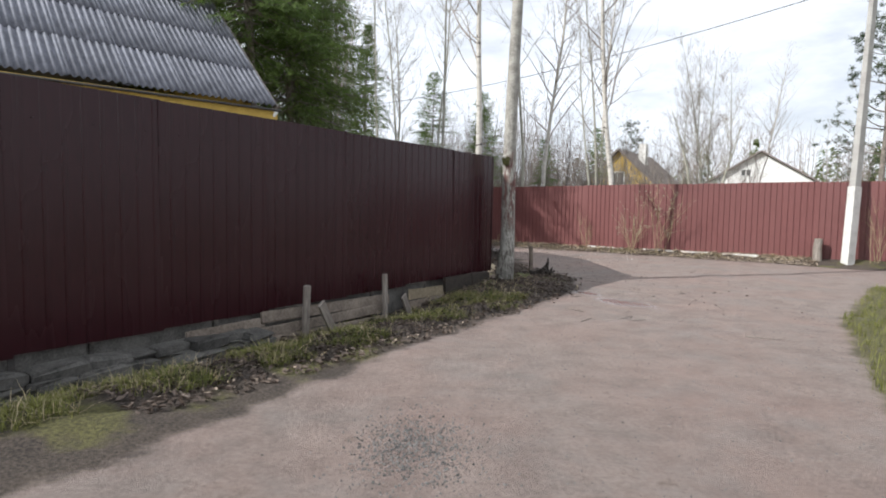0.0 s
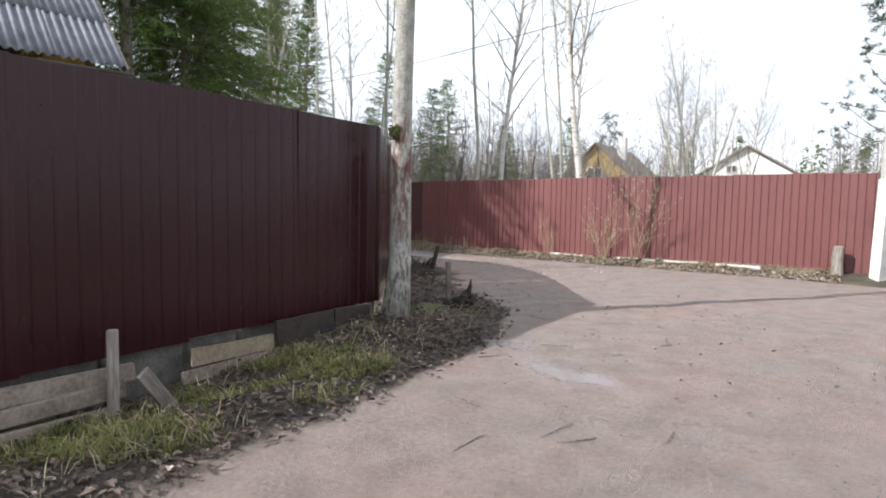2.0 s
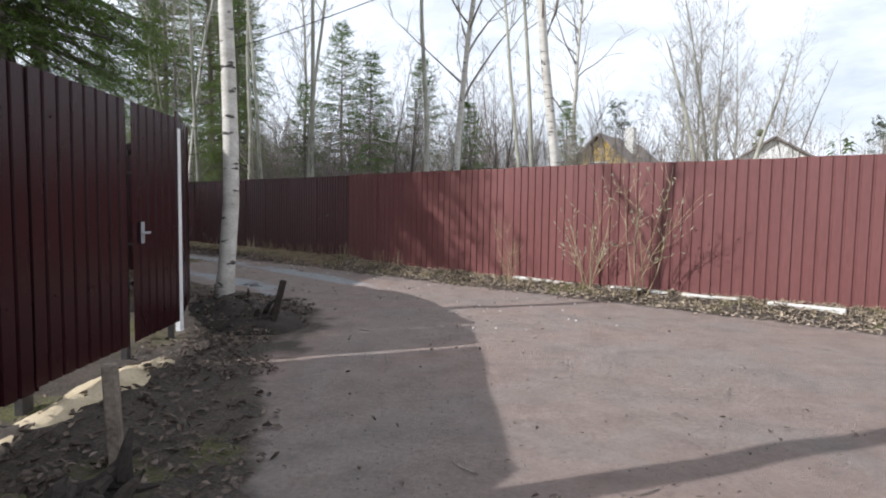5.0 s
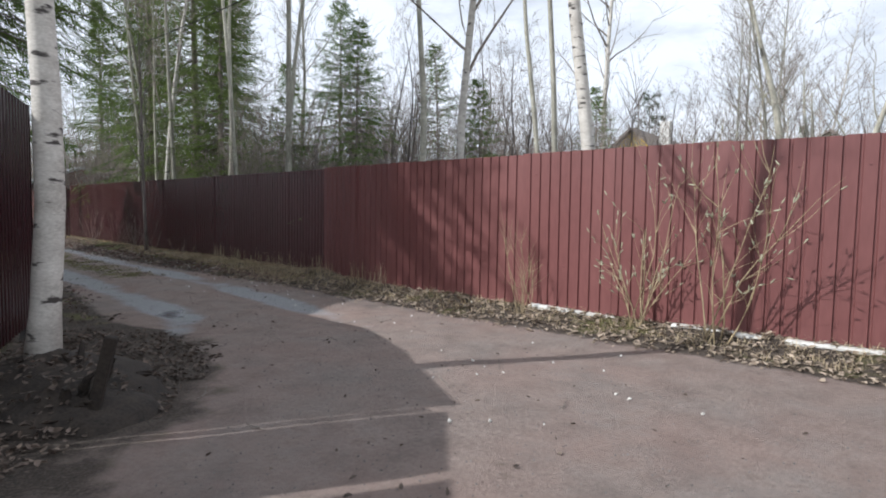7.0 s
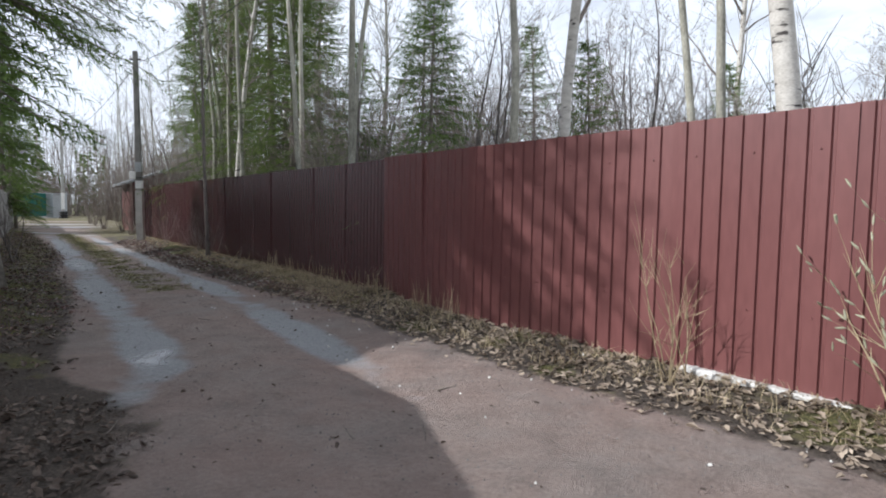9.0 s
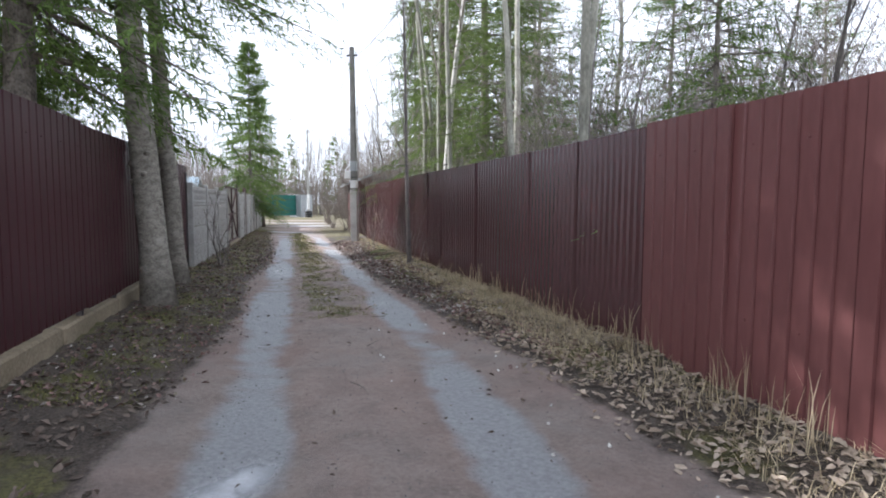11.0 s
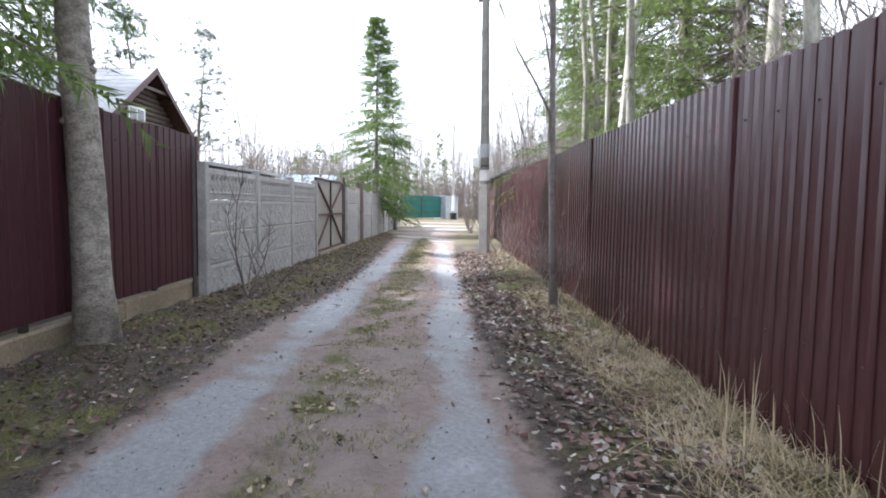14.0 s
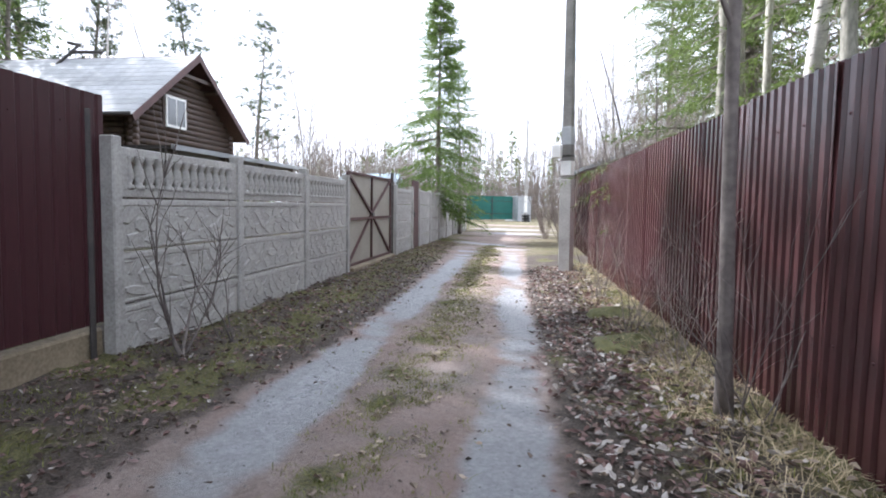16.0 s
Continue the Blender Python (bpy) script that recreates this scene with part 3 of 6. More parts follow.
def metal_fence(name, line, zb, zt, profile, material, label, sheet=1.12, flip=False, wobble=0.012, gap=0.0):
    """A fence of overlapping sheets on posts and two rails; zb and zt: lower and upper edge along the line."""
    root = thing(name, Matrix(), label, "fence")
    total = sum((Vector(b) - Vector(a)).length for a, b in zip(line, line[1:]))
    done = 0.0
    for a, b in zip(line, line[1:]):
        m, length = along(a, b)
        if not flip:
            m, _ = along(b, a)
        count = max(1, round(length / sheet))
        w = length / count
        meshes = {}
        for k in range(count):
            s = (done + ((k + 0.5) if flip else (count - k - 0.5)) * w) / total
            lo = zb[0] + (zb[1] - zb[0]) * s
            hi = zt[0] + (zt[1] - zt[0]) * s
            key = round(hi - lo, 1)
            if key not in meshes:
                meshes[key] = sheet_mesh("sheet", w + 0.025, key, profile, material)
            ob = part("sheet", meshes[key], None, root)
            ob.matrix_world = m @ pose(k * w - 0.012, (k % 2) * 0.005 + rng.uniform(-0.002, 0.002), lo + rng.uniform(-wobble, wobble), rng.uniform(-0.35, 0.35), rng.uniform(-0.12, 0.12), 0) @ Matrix.Diagonal((1, 1, (hi - lo) / key, 1))
        for k in range(0, count + 1, 2):
            ob = part("fence_post", POST, None, root)
            z1 = min(zt) - 0.08
            ob.matrix_world = m @ pose(min(k * w, length - 0.04) + 0.02, 0.085, -0.05) @ Matrix.Diagonal((1, 1, (z1 + 0.05) / 2.25, 1))
        for h in (0.25, 0.8):
            g = Geo()
            g.box(0.02, 0.027, -0.02, length - 0.02, 0.053, 0.02)
            ob = part("rail", g, M_STEEL, root)
            ob.matrix_world = m @ pose(0, 0, zb[0] + (zt[0] - zb[0]) * h)
        done += length
    return root


metal_fence("metal_fence", FENCE_1, (-0.10, 0.20), (2.30, 2.21), "shallow", M_BROWN, "shade-darkened cherry-brown profiled sheet fence above stone and boards", flip=True)
metal_fence("metal_fence", FENCE_R, (0.12, 0.12), (2.16, 2.12), "grooves", M_RED, "sunlit wine-red profiled sheet fence along the bend", flip=False)
metal_fence("metal_fence", FENCE_R2, (0.12, 0.12), (2.12, 2.12), "ribs", M_RED_SHADED, "shade-darkened maroon ribbed sheet fence beside the lane")
metal_fence("metal_fence", FENCE_R3, (0.10, 0.10), (2.05, 2.0), "ribs", M_BROWN, "far dark maroon sheet fence set back from the lane")
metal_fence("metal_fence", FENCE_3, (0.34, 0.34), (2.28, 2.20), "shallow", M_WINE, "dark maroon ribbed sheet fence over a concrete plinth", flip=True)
gate_a = metal_fence("metal_gate", GATE_1, (0.17, 0.22), (2.20, 2.20), "grooves", M_BROWN, "shade-darkened brown sheet-metal gate with a small handle", flip=True)
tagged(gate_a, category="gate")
gate_c = metal_fence("metal_gate", [(0.928, 15.09), (0.85, 15.97)], (0.22, 0.22), (2.20, 2.20), "grooves", M_BROWN, "narrow shade-darkened brown sheet-metal leaf beside the gate", flip=True)
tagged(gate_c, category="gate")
gate_b = metal_fence("metal_gate", [(0.80, 16.10), (0.25, 17.4), (-0.45, 18.6), (-2.2, 19.97)], (0.20, 0.30), (2.30, 2.34), "ribs", M_BROWN, "shade-darkened brown ribbed sheet-metal gate set ajar beside a birch", flip=True)
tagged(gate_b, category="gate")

# ---- trees ----
def tube_path(start, way, length, steps, bend, r, droop=0.0):
    pts, p, d = [Vector(start)], Vector(start), Vector(way).normalized()
    for _ in range(steps):
        d = (d + Vector((r.gauss(0, bend), r.gauss(0, bend), r.gauss(0, bend) - droop))).normalized()
        p = p + d * (length / steps)
        pts.append(p.copy())
    return pts, d


def bare_tree(seed, height, radius, bark, lean=0.02, first=0.3, limbs=26, spread=0.75, twigs=5, forks=1, long=0.28, sides=9, bend=0.022):
    """A leafless tree: trunk mesh, limbs mesh, twig mesh."""
    r = random.Random(seed)
    trunk, limb, fine = Geo(), Geo(), Geo()
    tops = []
    for f in range(forks):
        way = Vector((r.gauss(0, lean) + (0.16 * math.cos(2.4 * f + seed) if forks > 1 else 0), r.gauss(0, lean) + (0.16 * math.sin(2.4 * f + seed) if forks > 1 else 0), 1))
        h = height * (1 - 0.12 * f)
        pts, _ = tube_path((0.07 * f, 0.05 * f, -0.15), way, h, 16, bend + lean * 0.3, r)
        rad = [radius * (0.85 if f else 1) * max(0.06, (1 - i / 16.5)) ** 0.8 * (1.35 if i == 0 else 1) for i in range(17)]
        trunk.tube(pts, rad, sides)
        tops.append((pts, rad))
    for k in range(limbs):
        pts, rad = tops[k % forks]
        t = first + (1 - first) * ((k + r.random()) / limbs) ** 0.85
        i = min(15, int(t * 16))
        fr = t * 16 - i
        p = pts[i].lerp(pts[i + 1], min(fr, 1))
        a = r.uniform(0, 6.283)
        up = spread * r.uniform(0.6, 1.5)
        L = height * long * (1.15 - t) * r.uniform(0.6, 1.25) + 0.25
        lp, ld = tube_path(p, (math.cos(a), math.sin(a), up), L, 6, 0.13, r, -0.05)
        r0 = min(rad[i] * 0.45, 0.0095 * L + 0.004)
        limb.tube(lp, [r0 * (1 - j / 6.6) for j in range(7)], 4, False)
        for q in range(twigs):
            j = r.randint(2, 6)
            a2 = r.uniform(0, 6.283)
            w = (ld + Vector((math.cos(a2), math.sin(a2), r.uniform(-0.1, 0.8))) * 0.9)
            l2 = L * r.uniform(0.2, 0.5)
            tp, td = tube_path(lp[j], w, l2, 3, 0.18, r, -0.03)
            fine.tube(tp, [max(0.0028, r0 * 0.35 * (1 - s / 4)) for s in range(4)], 3, False)
            for s in range(3):
                b = tp[r.randint(1, 3)]
                w2 = td + Vector((r.gauss(0, 0.6), r.gauss(0, 0.6), r.gauss(0.15, 0.4)))
                sp, _ = tube_path(b, w2, l2 * r.uniform(0.3, 0.6), 1, 0.15, r)
                fine.tube(sp, [0.0042, 0.0025], 3, False)
    return trunk.mesh("trunk", bark, True), limb.mesh("limbs", pale_limbs(bark), True), fine.mesh("twigs", M_TWIG)


def plant_bare(meshes, name, x, y, label, group="", turn=0.0, scale=1.0, tilt=(0, 0)):
    root = thing(name, pose(x, y, gz(x, y), tilt[0], tilt[1], turn) @ Matrix.Scale(scale, 4), label, "tree", group)
    for n, me in zip(("trunk", "branch_frame", "twig_crown"), meshes):
        tagged(part(n, me, None, root), kind="" if n == "trunk" else "stuff")
    return root


def spruce_meshes(seed, height, reach, base, needles, twigs=9, blades=7, whorl=5, step=0.26, trunk_r=0.13, bow=0.0, ragged=0.25, wide=1.0, bark=None, scars=0):
    """A spruce: tapered trunk, and boughs with hanging sprays of needles."""
    r = random.Random(seed)
    trunk, bough, nd = Geo(), Geo(), Geo()
    pts, _ = tube_path((0, 0, -0.15), (0, 0, 1), height, 18, 0.012 + bow, r)
    trunk.tube(pts, [trunk_r * max(0.05, 1 - i / 18.5) ** 0.85 * (1.3 if i == 0 else 1) for i in range(19)], 10)
    for q in range(scars):             # swollen scars of lost branches
        z = r.uniform(0.3, base + 1.5)
        i = min(17, int((z + 0.15) / height * 18))
        c = pts[i].lerp(pts[i + 1], (z + 0.15) / height * 18 - i)
        a, rad = r.uniform(0, 6.283), trunk_r * (1 - z / height) ** 0.85
        d = Vector((math.cos(a), math.sin(a), 0.25))
        trunk.tube([c + d * rad * 0.8, c + d * (rad + 0.008), c + d * (rad + 0.022)], [0.05, 0.034, 0.014], 7)
    h = base
    while h < height - 0.15:
        t = (h - base) / (height - base)
        i = min(17, int(h / height * 18))
        c = pts[i].lerp(pts[i + 1], h / height * 18 - i)
        L0 = reach * (1 - t) ** 0.8 * (0.72 + 0.28 * min(1, t * 6)) + 0.05
        for b in range(whorl):
            a = r.uniform(0, 6.283)
            L = L0 * r.uniform(1 - ragged * 1.6, 1 + ragged * 0.5)
            rise = -0.30 + 0.75 * t + r.gauss(0, 0.1)
            bp, bd = tube_path(c, (math.cos(a), math.sin(a), rise), L, 5, 0.05, r, 0.05 if t < 0.6 else -0.02)
            bough.tube([bp[0], bp[3], bp[5]], [0.011 * L + 0.003, 0.006 * L + 0.002, 0.003], 3, False)
            n = max(3, int(twigs * (0.35 + 0.65 * L / reach)))
            for q in range(n):
                s = 0.22 + 0.78 * (q + r.random()) / n
                j = min(4, int(s * 5))
                p = bp[j].lerp(bp[j + 1], s * 5 - j)
                side = Vector((-math.sin(a), math.cos(a), 0)) * (1 if q % 2 else -1)
                w = (bd * 0.9 + side * r.uniform(0.5, 1.1) + Vector((0, 0, r.uniform(-0.55, 0.05)))).normalized()
                tl = (0.22 + 0.30 * L * (1 - s * 0.6)) * r.uniform(0.7, 1.2)
                up = w.orthogonal().normalized()
                for e in range(blades):
                    u = (e + r.random()) / blades
                    o = p + w * tl * u
                    ang = r.uniform(0, 6.283)
                    out = (w * 0.8 + (up * math.cos(ang) + w.cross(up) * math.sin(ang)) * 0.75 + Vector((0, 0, -0.15))).normalized()
                    ln = r.uniform(0.08, 0.17) * (0.5 + 0.5 * wide)
                    sd = out.cross(Vector((r.gauss(0, 1), r.gauss(0, 1), r.gauss(0, 1)))).normalized() * r.uniform(0.0055, 0.0115) * wide
                    k = len(nd.v)
                    nd.v += [tuple(o - sd), tuple(o + sd), tuple(o + out * ln)]
                    nd.f.append((k, k + 1, k + 2))
        h += step * r.uniform(0.7, 1.3) * (0.6 + 0.4 * (1 - t))
    return trunk.mesh("trunk", bark or M_SBARK, True), bough.mesh("boughs", M_SBARK), nd.mesh("needles", needles)


def plant_spruce(meshes, x, y, label, group="", turn=0.0, scale=1.0, name="spruce", tilt=(0, 0)):
    root = thing(name, pose(x, y, gz(x, y), tilt[0], tilt[1], turn) @ Matrix.Scale(scale, 4), label, "tree", group)
    for n, me in zip(("trunk", "bough_frame", "crown"), meshes):
        tagged(part(n, me, None, root), kind="" if n == "trunk" else "stuff")
    return root


def pine_meshes(seed, height, radius, base=0.5):
    """A pine: bare trunk, crooked limbs and round sprays of long needles."""
    r = random.Random(seed)
    trunk, limb, nd = Geo(), Geo(), Geo()
    pts, _ = tube_path((0, 0, -0.15), (0, 0, 1), height, 14, 0.025, r)
    trunk.tube(pts, [radius * max(0.08, 1 - i / 15) for i in range(15)], 9)
    for k in range(34):
        t = base + (1 - base) * (k + r.random()) / 34
        i = min(13, int(t * 14))
        c = pts[i].lerp(pts[i + 1], t * 14 - i)
        a = r.uniform(0, 6.283)
        L = height * 0.22 * (1.25 - t) * r.uniform(0.6, 1.3)
        lp, ld = tube_path(c, (math.cos(a), math.sin(a), 0.25), L, 5, 0.16, r, -0.06)
        limb.tube(lp, [0.016 * L * (1 - s / 6) + 0.004 for s in range(6)], 4, False)
        for q in range(9):
            o0 = lp[r.randint(2, 5)] + Vector((r.gauss(0, 0.22), r.gauss(0, 0.22), r.gauss(0.06, 0.14)))
            for e in range(22):
                out = Vector((r.gauss(0, 1), r.gauss(0, 1), r.gauss(0.4, 0.8))).normalized()
                sd = out.cross(Vector((r.gauss(0, 1), r.gauss(0, 1), r.gauss(0, 1)))).normalized() * 0.014
                o = o0 + Vector((r.gauss(0, 0.05), r.gauss(0, 0.05), r.gauss(0, 0.04)))
                v = len(nd.v)
                nd.v += [tuple(o - sd), tuple(o + sd), tuple(o + out * r.uniform(0.12, 0.2))]
                nd.f.append((v, v + 1, v + 2))
    return trunk.mesh("trunk", M_SBARK, True), limb.mesh("limbs", M_SBARK), nd.mesh("needles", M_PINE)


def pale_limbs(bark):
    return M_TWIG if bark in (M_BIRCH, M_OLDBIRCH) else bark


BIRCH_TALL = [bare_tree(s, 17, 0.13, M_BIRCH, 0.015, 0.30, 34, 1.0, 5) for s in (1, 2, 3)]
ALDER = [bare_tree(s, 13, 0.085, M_GBARK, 0.03, 0.22, 40, 1.2, 7) for s in (11, 12, 13)]
THICKET = [bare_tree(s, 7.0, 0.05, M_STEM, 0.10, 0.10, 60, 1.7, 6, forks=6, long=0.36, sides=6) for s in (21, 22, 23)]
POLE_TREE = [bare_tree(s, 15, 0.075, M_GBARK, 0.02, 0.45, 20, 1.0, 4, sides=7) for s in (31, 32)]
SPRUCE_BIG = [spruce_meshes(s, 15, 3.0, 1.0, M_SPRUCE, 14, 17, 7, 0.27, 0.17, wide=1.1, ragged=0.35) for s in (41, 42)]
SPRUCE_GARDEN = [spruce_meshes(s, 15, 3.0, 3.0, M_SPRUCE_Y, 15, 18, 7, 0.26, 0.17, wide=1.25, ragged=0.4) for s in (45, 46)]
# Crown starts high, above the view; placed to shade the red fence.
SPRUCE_GARDEN.append(spruce_meshes(47, 15, 3.0, 5.6, M_SPRUCE_Y, 16, 19, 9, 0.25, 0.17, wide=1.4, ragged=0.35))
SPRUCE_YOUNG = [spruce_meshes(s, 9, 2.2, 0.9, M_SPRUCE_Y, 11, 12, 6, 0.25, 0.09, ragged=0.45) for s in (51, 52)]
SPRUCE_LITE = [spruce_meshes(s, 15, 3.2, 0.8, M_SPRUCE, 6, 4, 6, 0.36, 0.17, wide=3.6) for s in (43, 44)]
THICKET_FAR = [bare_tree(s, 7.0, 0.038, M_TWIG, 0.09, 0.10, 54, 1.6, 5, forks=5, long=0.36, sides=5) for s in (24, 25)]
PINE = [pine_meshes(s, 10, 0.14, 0.35) for s in (61, 62)]

# trees beside the walk
old_birch = bare_tree(71, 13, 0.132, M_OLDBIRCH, 0.004, 0.42, 22, 0.9, 4, sides=14)
plant_bare(old_birch, "birch_tree", 1.33, 12.0, "old birch with peeling brown bark at the fence corner", tilt=(0.6, 0.6), turn=20)
g = Geo()
r = random.Random(15)
for k in range(90):
    a, z = r.uniform(-2.2, -1.2), r.gauss(2.12, 0.035)
    o = Vector((1.33 + 0.125 * math.cos(a), 12.0 + 0.125 * math.sin(a), z))
    d = Vector((math.cos(a), math.sin(a), r.uniform(-0.3, 0.6)))
    g.tube([o - d * 0.03, o + d * r.uniform(0.0, 0.012), o + d * r.uniform(0.012, 0.022)], [0.014, 0.011, 0.003], 4)
tagged(part("moss_cushion", g, M_MOSS), "yellow-green moss cushion on the old birch trunk", "moss")
young_birch = bare_tree(72, 12, 0.105, M_BIRCH, 0.01, 0.36, 24, 0.9, 4, sides=14)
plant_bare(young_birch, "birch_tree", 0.74, 17.25, "white-barked birch leaning over a rooty mound", tilt=(0.0, 2.8), turn=0)
trunk_a = spruce_meshes(81, 15, 3.7, 4.9, M_SPRUCE, 16, 20, 9, 0.28, 0.195, wide=1.05, bark=M_LANEBARK, scars=26)
plant_spruce(trunk_a, -5.27, 22.93, "tall spruce with scaly grey-brown trunk beside the fence", "spruces at the dark fence", 0, tilt=(2.4, -2.2))
trunk_b = spruce_meshes(82, 13, 2.6, 6.2, M_SPRUCE, 13, 18, 7, 0.28, 0.165, 0.02, wide=1.0, bark=M_LANEBARK, scars=22)
plant_spruce(trunk_b, -7.02, 24.2, "crooked spruce with bare grey trunk beside the fence", "spruces at the dark fence", 0, tilt=(4.2, -3.9))
lane_tree = bare_tree(73, 8.0, 0.050, M_STEM, 0.004, 0.27, 30, 2.2, 4, long=0.34, bend=0.008)
plant_bare(lane_tree, "young_tree", -5.75, 28.92, "slender grey bare tree growing beside the maroon fence", turn=140, tilt=(-2.4, -1.5))
plant_spruce(spruce_meshes(55, 9, 1.9, 1.3, M_SPRUCE_Y, 13, 15, 7, 0.24, 0.11, ragged=0.4, wide=1.35), -23.4, 37.6, "bright green spruce at the concrete fence", turn=40, scale=1.1)
plant_spruce(SPRUCE_YOUNG[1], -27.0, 41.2, "bright green spruce at the concrete fence", turn=140, scale=0.95)

# woods behind the fences
for x, y, kind, sc, turn in (
    (5.42, 21.1, "t2", 0.80, 80), (4.66, 21.6, "p0", 0.60, 20), (5.02, 21.7, "p1", 0.68, 100), (2.65, 24.5, "p0", 0.95, 0), (3.32, 24.2, "t1", 0.70, 50),
    (-0.7, 26.4, "p1", 1.0, 200), (-1.0, 26.9, "p0", 0.9, 300), (-4.05, 30.6, "p0", 1.10, 0), (-5.9, 30.85, "p1", 1.0, 60), (-8.5, 33.7, "p0", 1.1, 120), (-7.6, 32.6, "p1", 0.8, 40),
    (1.5, 27.2, "b0", 0.95, 10), (4.4, 27.4, "b1", 0.85, 70), (-0.6, 27.8, "b2", 0.9, 160), (6.6, 29.5, "b2", 0.8, 210), (7.6, 24.6, "b1", 0.55, 250),
    (11.6, 30.4, "a1", 0.75, 40), (10.8, 30.8, "a0", 0.6, 150), (12.4, 31.5, "a2", 0.7, 200), (8.4, 37.5, "t0", 1.0, 300), (10.0, 44.0, "b0", 1.2, 60),
    (-2.6, 28.2, "p1", 0.9, 130), (-7.0, 31.9, "t2", 0.75, 230), (-8.7, 33.4, "p0", 1.1, 40), (-10.9, 37.5, "t1", 0.9, 10), (-9.0, 38.4, "t0", 0.9, 77),
    (-12.4, 36.6, "b0", 0.9, 150), (-11.2, 34.9, "b1", 0.7, 30), (-14.5, 38.4, "b2", 0.9, 80), (-16.6, 40.4, "b0", 0.9, 190), (-19.0, 41.6, "b1", 0.9, 250), (-22.0, 44.0, "b2", 1.0, 20),
    (15.0, 40.0, "a0", 0.9, 33), (22.0, 52.0, "a2", 1.1, 10), (26.0, 55.0, "t1", 0.9, 44), (30.0, 48.0, "b0", 1.1, 5), (18.0, 30.0, "b1", 0.8, 72), (21.0, 27.0, "b2", 0.8, 111), (-6.0, 36.0, "a1", 1.0, 12), (-4.0, 37.0, "a2", 1.1, 81), (-1.0, 36.0, "b0", 1.2, 60), (3.0, 36.0, "b1", 1.3, 15), (5.5, 34.0, "b2", 1.2, 190),
):
    pool, name, label, grp = {
        "t": (BIRCH_TALL, "birch_tree", "tall bare birch with pale trunk behind the fence", "birches behind the fence"),
        "a": (ALDER, "bare_tree", "grey-barked leafless tree behind the fence", "bare trees behind the fence"),
        "b": (THICKET, "bare_thicket", "leafless many-stemmed thicket behind the fence", "thickets behind the fence"),
        "p": (POLE_TREE, "bare_tree", "slim pale leafless tree behind the fence", "slim trees behind the fence"),
    }[kind[0]]
    plant_bare(pool[int(kind[1])], name, x, y, label, grp, turn, sc)
plant_bare(bare_tree(91, 5.0, 0.085, M_GBARK, 0.05, 0.45, 20, 1.3, 4, forks=4, long=0.30), "bare_tree", 8.45, 22.0, "cluster of short pale leafless stems behind the fence")
for k in range(38):
    tx = rng.uniform(-9, 13)
    ty = max(23.5, 24.3 - 0.78 * tx) + 3.0 + rng.uniform(0, 12)
    plant_bare((THICKET_FAR + THICKET[:1] + THICKET_FAR[:1])[k % 4], "bare_thicket", tx, ty, "leafless grey thicket in the wood behind the fence", "thickets behind the fence", rng.uniform(0, 360), rng.uniform(0.6, 1.0))
for x, y, k, sc, turn in ((-6.9, 34.0, 0, 1.0, 0), (-5.0, 31.9, 1, 0.72, 90), (-9.6, 35.6, 1, 1.0, 200), (-14.2, 43.0, 0, 0.9, 45), (-19.5, 46.5, 1, 0.9, 10), (-11.0, 46.0, 0, 1.1, 260)):
    plant_spruce(SPRUCE_BIG[k], x, y, "dark green spruce rising behind the maroon fence", "spruces behind the fence", turn, sc)
for x, y, k, sc, turn in ((1.0, 25.7, 0, 0.62, 0), (3.75, 26.2, 1, 0.48, 80), (-1.5, 28.6, 1, 0.6, 10), (-1.6, 34.5, 0, 1.0, 200), (7.9, 36.0, 1, 0.7, 20), (1.5, 40.0, 0, 1.0, 140), (-18.0, 45.0, 0, 0.9, 60)):
    plant_spruce(SPRUCE_YOUNG[k], x, y, "young spruce standing among the bare trees", "young spruces behind the fence", turn, sc)
for x, y, k, sc, turn in ((13.5, 50.0, 0, 0.85, 0), (28.0, 46.0, 1, 0.7, 80), (14.5, 22.5, 0, 0.9, 170), (32.0, 50.0, 0, 0.7, 30), (10.3, 10.6, 1, 0.85, 120)):
    plant_spruce(PINE[k], x, y, "pine with loose needle tufts behind the fence", "pines", turn, sc, "pine_tree")
# garden side, beyond the dark fences
# unseen spruces, added upsun so that their shade covers the lane
for k in range(48):
    gx, gy = -11 - (k % 10) * 3.0 + rng.uniform(-0.8, 0.8), 21.3 - (k // 10) * 2.6 - (k % 10) * 0.35 + rng.uniform(-0.6, 0.6)
    if gy < 20.6 + 0.424 * (gx + 8):
        continue
    plant_spruce(SPRUCE_LITE[k % 2], gx, gy, "unseen spruce added to keep sun off the lane", "garden wood", rng.uniform(0, 360), rng.uniform(0.85, 1.2))
for x, y, k, sc, turn in ((-5.5, 21.5, 0, 1.10, 60), (-6.3, 20.0, 2, 1.12, 0), (-10.2, 22.6, 1, 1.0, 33)):
    plant_spruce(SPRUCE_GARDEN[k], x, y, "tall green spruce in the garden behind the dark fence", "garden spruces", turn, sc)
